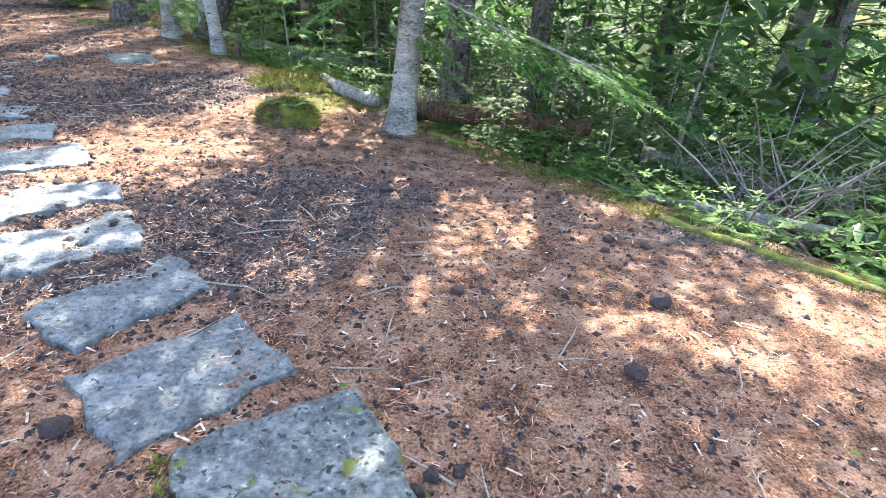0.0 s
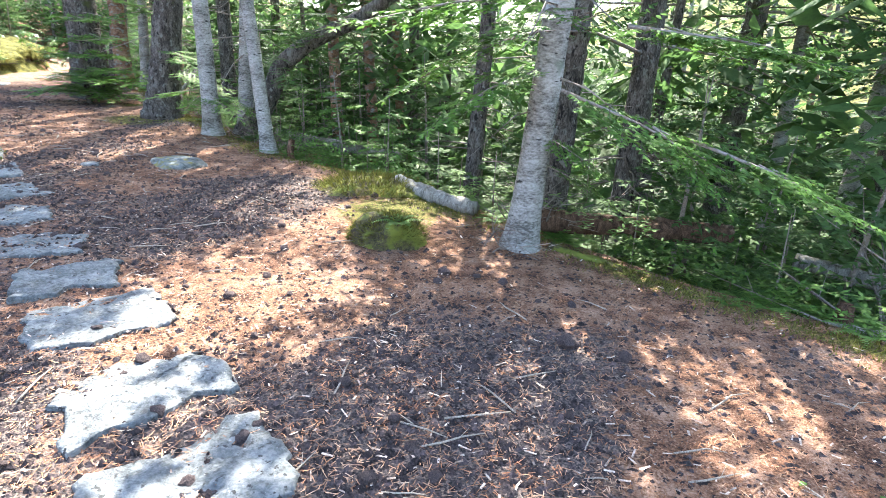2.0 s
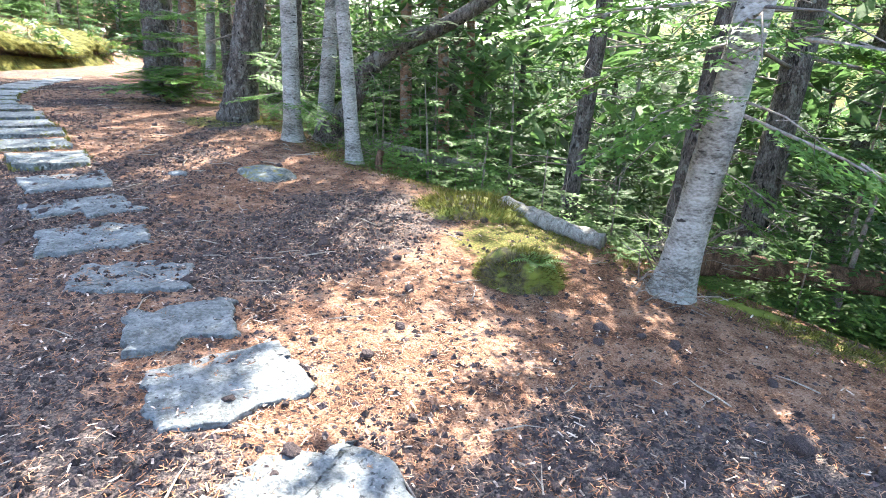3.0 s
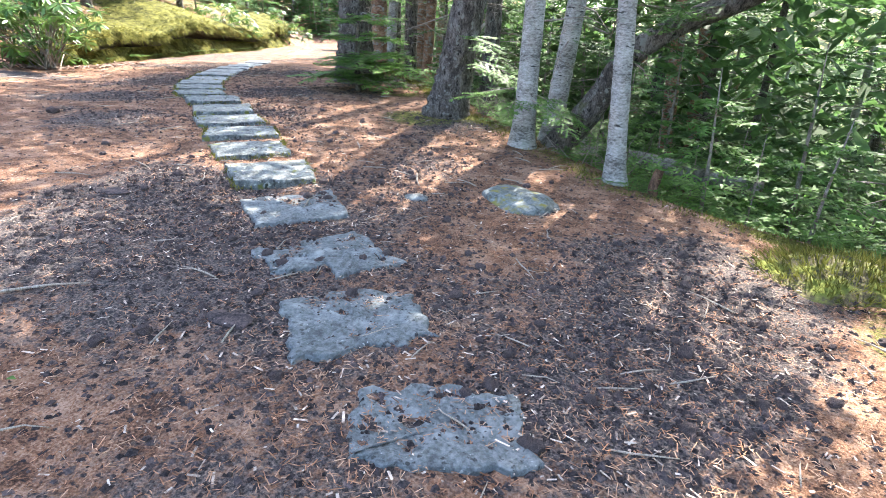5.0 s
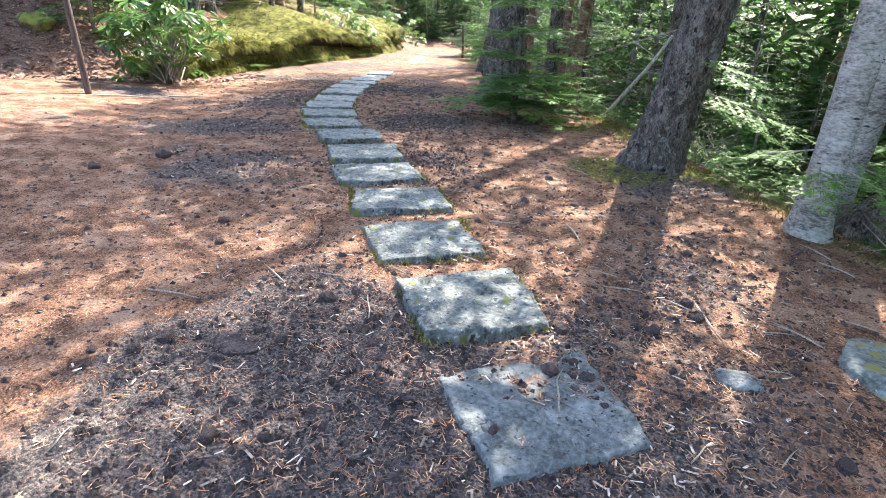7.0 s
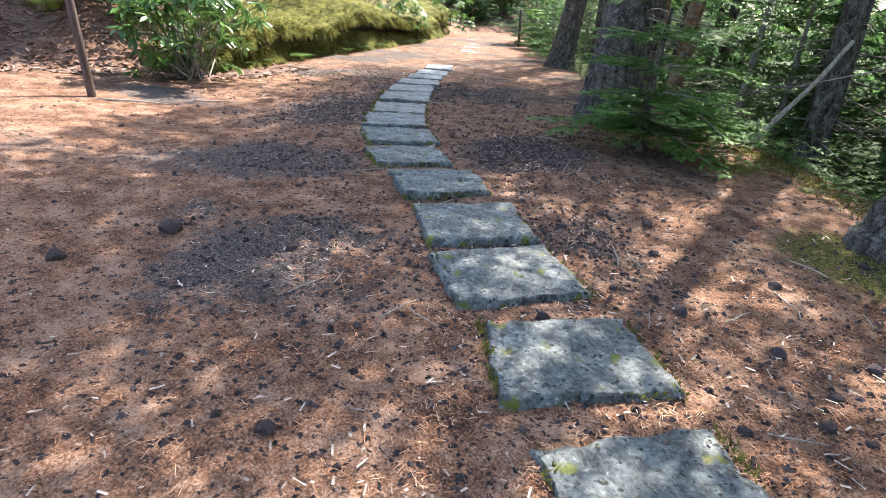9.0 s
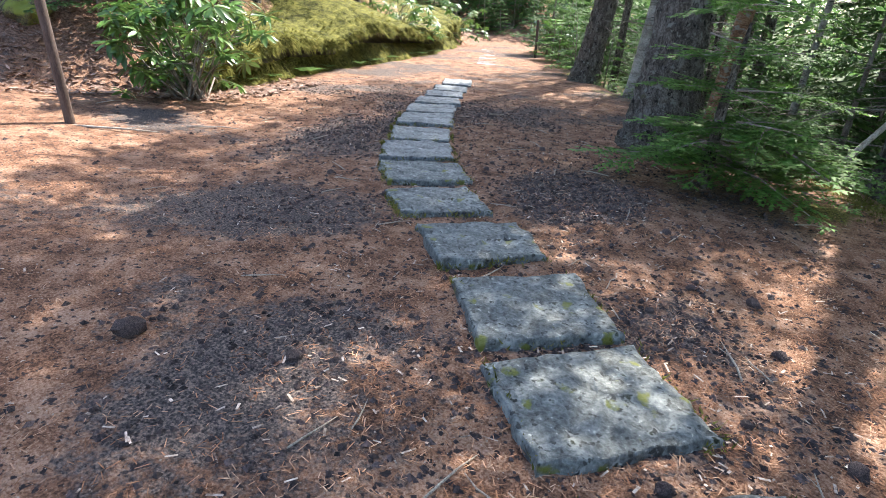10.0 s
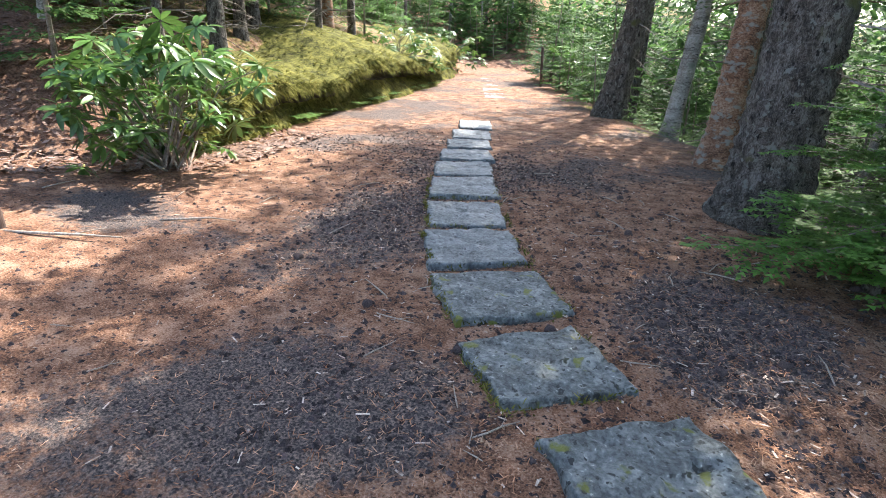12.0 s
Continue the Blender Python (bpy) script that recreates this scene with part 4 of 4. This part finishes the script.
single("rock", rock_mesh("rock", 0.42, 0.3, 0.1, LICHEN_ROCK, 1, 4), pose(-4.08, 7.55, ground_z(-4.08, 7.55) - 0.03, 0, 0, -50), "low grey rock with yellow moss set in the path", "rock")
single("rock", rock_mesh("rock", 0.3, 0.22, 0.2, LOG_MOSSY, 2, 4), pose(-1.45, 5.3, ground_z(-1.45, 5.3) + 0.03), "moss-covered rock with ferns", "rock")
single("mound", rock_mesh("mound", 0.7, 0.5, 0.2, LOG_MOSSY, 5, 4), pose(-1.75, 7.0, ground_z(-1.75, 7.0) - 0.1), "grassy mossy mound at the path's edge", "mound")
single("rock", rock_mesh("rock", 0.4, 0.3, 0.2, LOG_MOSSY, 6, 4), pose(-16.9, 11.1, ground_z(-16.9, 11.1)), "yellow-mossed rock on the leafy slope", "rock")
single("rock", rock_mesh("rock", 0.13, 0.07, 0.02, CINDER, 7), pose(-5.05, 5.05, ground_z(-5.05, 5.05)), "small flat dark stone in the litter", "rock")
single("rock", rock_mesh("rock", 0.1, 0.08, 0.03, BASALT, 8), pose(-4.85, 7.15, ground_z(-4.85, 7.15)), "small flat grey stone", "rock")
single("rock", rock_mesh("rock", 0.11, 0.09, 0.02, CINDER, 9), pose(-6.9, 6.2, ground_z(-6.9, 6.2)), "small flat grey stone", "rock")

# posts
for x, y, h, r, lab in ((-13.45, 9.72, 1.9, 0.045, "dark brown upright post beside the path"), (-15.4, 27.0, 1.3, 0.05, "thin dark post far along the path")):
    g = Geo()
    g.tube([(0, 0, -0.2), (0, 0, 0.02), (0, 0, h - 0.02), (0, 0, h)], [r, r, r * 0.95, r * 0.8], 16, 0.015, random.Random(3))
    single("post", g.mesh("post", POST), pose(x, y, ground_z(x, y), 1.5, -2, 0), lab, "post")

# ---- small things on the floor ----
CINDERS = [rock_mesh("cinder", 1, 0.85, 0.7, CINDER, 20 + k, 2, 0.5) for k in range(5)]
rng = random.Random(91)
spots = [(-1.23, 1.36, 0.05), (0.03, 1.22, 0.03), (0.12, 1.24, 0.025), (0.85, 1.75, 0.05), (0.45, 1.1, 0.045), (1.15, 2.3, 0.06), (-1.0, 4.7, 0.05), (-0.35, 3.75, 0.06), (-9.6, 7.95, 0.07), (-9.75, 7.4, 0.05), (-7.3, 10.1, 0.04)]
for k in range(290):
    for _ in range(40):
        s = rng.uniform(0.5, 16)
        x, y = -0.66 * s + rng.uniform(-2.2, 3.0), 0.75 * s + 1.0 + rng.uniform(-2.0, 2.5)
        if (x - edge_x(y)) < -0.15 and rng.random() < 0.15 + cinder_mask(x, y) ** 2:
            break
    spots.append((x, y, rng.uniform(0.016, 0.042)))
for k, (x, y, r) in enumerate(spots):
    single("cinder", CINDERS[k % 5], pose(x, y, ground_z(x, y) + r * 0.3, rng.uniform(-20, 20), rng.uniform(-20, 20), rng.uniform(0, 360)) @ Matrix.Scale(r, 4), "rough dark volcanic cinder on the needle litter", "stone", "loose cinders")


def floor_spot(rng):
    s = 18.5 * rng.random() ** 1.15
    x, y = -0.68 * s + rng.gauss(0.1, 1.5), 0.72 * s + 0.9 + rng.gauss(0.3, 1.3)
    return x, y


# cinder gravel, many small angular bits
pv, pf = [], []
base_v = np.array([(1, 0, 0), (-0.8, 0.2, 0.1), (0.1, 1, 0), (0, -0.9, 0.1), (0.1, 0.1, 0.75)])
base_f = [(0, 2, 4), (2, 1, 4), (1, 3, 4), (3, 0, 4)]
made = 0
P = np.array([floor_spot(rng) for _ in range(150000)])
ok = (rng.random() < 2) & ((P[:, 0] - edge_x(P[:, 1])) < 0.0)
dens = cinder_mask(P[:, 0], P[:, 1])
nr = np.random.RandomState(5)
ok &= nr.rand(len(P)) < np.clip((dens - 0.25) * 1.6, 0.12, 1)
P = P[ok][:62000]
Zp = land(P[:, 0], P[:, 1])
for (x, y), z in zip(P, Zp):
    r = 0.006 + 0.021 * nr.rand() ** 2.4
    w = nr.rand() * 6.28
    c, s = math.cos(w), math.sin(w)
    q = base_v * r * (0.7 + 0.6 * nr.rand(5, 1))
    o = len(pv)
    pv.extend([(x + a * c - b * s, y + a * s + b * c, z + h) for a, b, h in q.tolist()])
    pf.extend([(a + o, b + o, d + o) for a, b, d in base_f])
gr = bpy.data.meshes.new("cinder_gravel")
gr.from_pydata(pv, [], pf)
gr.materials.append(CINDER)
tagged(new("cinder_gravel", gr), "loose dark purple-grey cinder gravel", "gravel", kind="stuff")


def strew(name, count, l0, l1, wid, mat_, label, seed, lift=0.004, category="litter"):
    """Many thin bits lying on the floor."""
    r_ = random.Random(seed)
    q = np.array([floor_spot(r_) for _ in range(count)])
    q = q[(q[:, 0] - edge_x(q[:, 1])) < 0.2]
    zz = land(q[:, 0], q[:, 1])
    g = Geo()
    for (x, y), z in zip(q.tolist(), zz.tolist()):
        w = r_.uniform(0, math.pi)
        ln = l0 + (l1 - l0) * r_.random() ** 2
        c, s = math.cos(w) * ln / 2, math.sin(w) * ln / 2
        a, b = -math.sin(w) * wid * r_.uniform(0.6, 1.3), math.cos(w) * wid * r_.uniform(0.6, 1.3)
        h1, h2 = z + lift + r_.uniform(0, 0.012), z + lift + r_.uniform(0, 0.012)
        g.quad((x - c - a, y - s - b, h1), (x + c - a, y + s - b, h2), (x + c + a, y + s + b, h2), (x - c + a, y - s + b, h1))
    tagged(new(name, g.mesh(name, mat_, True)), label, category, kind="stuff")


strew("needle_litter", 100000, 0.018, 0.05, 0.0017, NEEDLE_LITTER, "fallen reddish-brown conifer needles", 101)
strew("wood_chips", 6500, 0.012, 0.06, 0.0042, CHIPS, "pale wood chips and twig bits", 102, 0.008)

# dead leaves on the slope above the path
dl = Geo()
r_ = random.Random(104)
for _ in range(5200):
    y = r_.uniform(7.5, 14.5)
    x = float(bank_x(y)) + 0.9 - 5.5 * r_.random() ** 1.5
    z, w, ln = ground_z(x, y) + 0.008, r_.uniform(0, 6.28), r_.uniform(0.03, 0.085)
    o, q = Vector((math.cos(w), math.sin(w), r_.uniform(-0.2, 0.5))) * ln, Vector((-math.sin(w), math.cos(w), r_.uniform(-0.4, 0.4))) * ln * 0.32
    p = Vector((x, y, z + 0.012))
    dl.quad(tuple(p - o), tuple(p - q), tuple(p + o), tuple(p + q))
tagged(new("dead_leaves", dl.mesh("dead_leaves", DEAD_LEAF)), "pale brown dead leaves on the slope under the shrubs", "leaf litter", kind="stuff")

# sticks
STICKS = []
for k in range(5):
    r_ = random.Random(800 + k)
    g = Geo()
    g.tube([(-0.5, 0, 0.0), (-0.2, 0.03 * r_.uniform(-1, 1), 0.01), (0.15, 0.05 * r_.uniform(-1, 1), 0.015), (0.5, 0.03 * r_.uniform(-1, 1), 0)], [0.012, 0.014, 0.011, 0.006], 6, 0.1, r_)
    if k % 2:
        g.tube([(0.1, 0, 0.01), (0.3, 0.12, 0.03)], [0.007, 0.003], 5)
    STICKS.append(g.mesh("stick", DEAD))
laid = [(-0.95, 2.3, -15, 0.34), (-0.28, 1.72, 0, 0.2), (-1.15, 3.0, -25, 0.25), (-1.2, 2.65, -5, 0.17), (-0.45, 2.95, 60, 0.14), (0.3, 3.25, 30, 0.3), (-1.6, 2.75, 60, 0.22), (0.7, 0.98, -20, 0.25), (0.15, 0.95, -45, 0.2),
        (0.62, 1.95, 60, 0.3), (-12.6, 10.75, 35, 0.6), (-13.0, 9.9, 25, 0.9), (-5.9, 8.3, -60, 0.4), (-3.8, 6.2, -60, 0.3), (-5.0, 7.6, -70, 0.45), (-6.4, 9.4, -65, 0.35), (-6.0, 6.9, 10, 0.35), (-6.1, 4.9, 40, 0.5), (-4.35, 5.2, 50, 0.22)]
rng = random.Random(95)
for _ in range(260):
    x, y = floor_spot(rng)
    if (x - edge_x(y)) < 0.3:
        laid.append((x, y, rng.uniform(0, 180), rng.uniform(0.08, 0.32)))
for k, (x, y, w, ln) in enumerate(laid):
    thick = 0.75 if ln < 0.35 else 1.0
    single("stick", STICKS[k % 5], pose(x, y, ground_z(x, y) + 0.012, 0, 0, w) @ Matrix.Diagonal((ln, ln * thick + 0.12, ln * 0.8 + 0.15, 1)), "dry pale fallen stick on the forest floor", "stick", "fallen sticks")

# dead brushwood over the slope's edge
rng = random.Random(97)
for bx_, by_, n_, sc in ((2.7, 4.15, 48, 1.5), (3.2, 3.5, 30, 1.1), (-0.2, 6.0, 16, 0.7), (-3.4, 9.6, 18, 0.8), (-5.2, 11.4, 16, 0.7), (-0.5, 5.3, 18, 0.45)):
    g = Geo()
    for _ in range(n_):
        a = Vector((rng.uniform(-0.4, 0.4), rng.uniform(-0.4, 0.4), rng.uniform(0, 0.15))) * sc
        d = Vector((rng.uniform(-1, 1), rng.uniform(-1, 1), rng.uniform(0.0, 0.9))) * sc * rng.uniform(0.5, 1.0)
        m_ = a + d * 0.5 + Vector((rng.uniform(-0.1, 0.1), rng.uniform(-0.1, 0.1), 0.05))
        g.tube([tuple(a), tuple(m_), tuple(a + d)], [0.008 * sc + 0.002, 0.006 * sc, 0.002], 4, cap=False)
        for _ in range(4):
            q = a.lerp(a + d, rng.uniform(0.3, 0.9))
            g.tube([tuple(q), tuple(q + Vector((rng.uniform(-1, 1), rng.uniform(-1, 1), rng.uniform(-0.3, 0.6))) * 0.3 * sc)], [0.004, 0.0015], 3, cap=False)
    single("brushwood", g.mesh("brushwood", TWIG), pose(bx_, by_, ground_z(bx_, by_)), "tangle of grey dead twigs", "brushwood", kind="stuff")


# ferns and moss tufts on the shoulder
def fern_mesh(seed):
    r_ = random.Random(seed)
    g = Geo()
    for k in range(7):
        w = k * 0.9 + r_.uniform(-0.2, 0.2)
        o, s = Vector((math.cos(w), math.sin(w), 0)), Vector((-math.sin(w), math.cos(w), 0))
        for i in range(12):
            t = (i + 1) / 13
            p = o * 0.22 * t + Vector((0, 0, 0.16 * t - 0.16 * t * t * 0.9))
            ln = 0.07 * (1 - t) + 0.012
            for sg in (-1, 1):
                q = p + s * sg * ln + o * 0.012
                g.tri(tuple(p - o * 0.008), tuple(p + o * 0.008), tuple(q))
    return g.mesh("fern", FERN)


FERNS = [fern_mesh(k) for k in range(3)]
fern_at = [(-1.35, 5.15, 1.0, 0.2), (-1.6, 5.4, 0.8, 0.08)]
for _ in range(90):
    y = rng.uniform(2.5, 17)
    fern_at.append((float(edge_x(y)) + abs(rng.gauss(0.5, 0.7)) + 0.15, y, rng.uniform(0.6, 1.4), 0))
for k in range(30):
    y = rng.uniform(12, 24)
    fern_at.append((float(bank_x(y)) + rng.uniform(-0.1, 0.15), y, rng.uniform(0.7, 1.3), 0.1))
for k, (x, y, sc, dz) in enumerate(fern_at):
    single("fern", FERNS[k % 3], pose(x, y, ground_z(x, y) + dz - 0.01, 0, 0, rng.uniform(0, 360)) @ Matrix.Scale(sc, 4), "small bright green fern on the mossy edge", "fern", "ferns")
tuft = Geo()
for _ in range(26000):
    y = rng.uniform(1.0, 17)
    x = float(edge_x(y)) + rng.gauss(0.15, 0.22)
    if rng.random() > float(moss_mask(x, y)) * 1.7:
        continue
    z = ground_z(x, y)
    ln = rng.uniform(0.012, 0.04)
    w = rng.uniform(0, 6.28)
    tuft.tri((x - 0.005 * math.cos(w), y - 0.005 * math.sin(w), z - 0.003), (x + 0.005 * math.cos(w), y + 0.005 * math.sin(w), z - 0.003), (x + rng.uniform(-1, 1) * ln, y + rng.uniform(-1, 1) * ln, z + ln))
tagged(new("moss_tufts", tuft.mesh("moss_tufts", MOSS_HAIR)), "soft yellow-green moss along the path's shoulder", "moss", kind="stuff")


def fuzz(name, label, cx, cy, cz, rx, ry, rz, count, size):
    """Short moss over a rounded shape."""
    q = Geo()
    for _ in range(count):
        d = Vector((rng.gauss(0, 1), rng.gauss(0, 1), abs(rng.gauss(0, 1)))).normalized()
        p = Vector((cx + d.x * rx, cy + d.y * ry, cz + d.z * rz))
        u = Vector((rng.uniform(-1, 1), rng.uniform(-1, 1), 0)) * 0.006
        q.tri(tuple(p - u), tuple(p + u), tuple(p + (d + Vector((rng.uniform(-0.6, 0.6), rng.uniform(-0.6, 0.6), 0.1))) * size * rng.uniform(0.5, 1.3)))
    tagged(new(name, q.mesh(name, MOSS_HAIR)), label, "moss", kind="stuff")


fuzz("moss_cushion", "shaggy green moss over the small rock", -1.45, 5.3, ground_z(-1.45, 5.3) + 0.02, 0.31, 0.23, 0.2, 2600, 0.045)
fuzz("moss_cushion", "dry grassy moss over the low mound", -1.75, 7.0, ground_z(-1.75, 7.0) - 0.1, 0.72, 0.52, 0.2, 4200, 0.08)
# small green leaves dropped on the litter
lf = Geo()
lf.quad((0, 0, 0.004), (0.02, -0.012, 0.01), (0.045, 0, 0.006), (0.02, 0.014, 0.012))
LEAF = lf.mesh("fallen_leaf", FERN)
for x, y, w in ((0.52, 2.62, 20), (1.5, 1.35, 100), (-0.33, 1.6, 40), (-5.55, 4.35, 10), (0.3, 2.7, 200)):
    single("fallen_leaf", LEAF, pose(x, y, ground_z(x, y) + 0.012, 0, 0, w), "small fresh green fallen leaf", "leaf")

# moss at the slabs' edges
edge_moss = Geo()
for x, y, turn, w, d in MID_SLABS[3:] + FAR_SLABS[:3] + NEAR_SLABS[:1]:
    m_ = pose(x, y, 0, 0, 0, turn)
    for _ in range(520):
        side = rng.choice((-1, -1, 1, 0))
        if vnoise(x * 3 + _ * 0.01, y * 3, 1.0, 61) < 0.3:
            continue
        u = rng.uniform(-0.5, 0.5)
        if float(vnoise(u * 6 + x, side + y, 1.0, 62)) < 0.45:
            continue
        lx_, ly_ = (side * w * 0.51, u * d) if side else (u * w, -d * 0.52)
        p = m_ @ Vector((lx_ + rng.gauss(0, 0.014), ly_ + rng.gauss(0, 0.014), 0))
        z = ground_z(p.x, p.y) + rng.uniform(0, 0.035)
        ln = rng.uniform(0.012, 0.035)
        a = rng.uniform(0, 6.28)
        edge_moss.tri((p.x - 0.006 * math.cos(a), p.y - 0.006 * math.sin(a), z), (p.x + 0.006 * math.cos(a), p.y + 0.006 * math.sin(a), z), (p.x + rng.uniform(-1, 1) * ln, p.y + rng.uniform(-1, 1) * ln, z + ln))
tagged(new("slab_moss", edge_moss.mesh("slab_moss", MOSS_HAIR)), "yellow-green moss along the slab edges", "moss", kind="stuff")
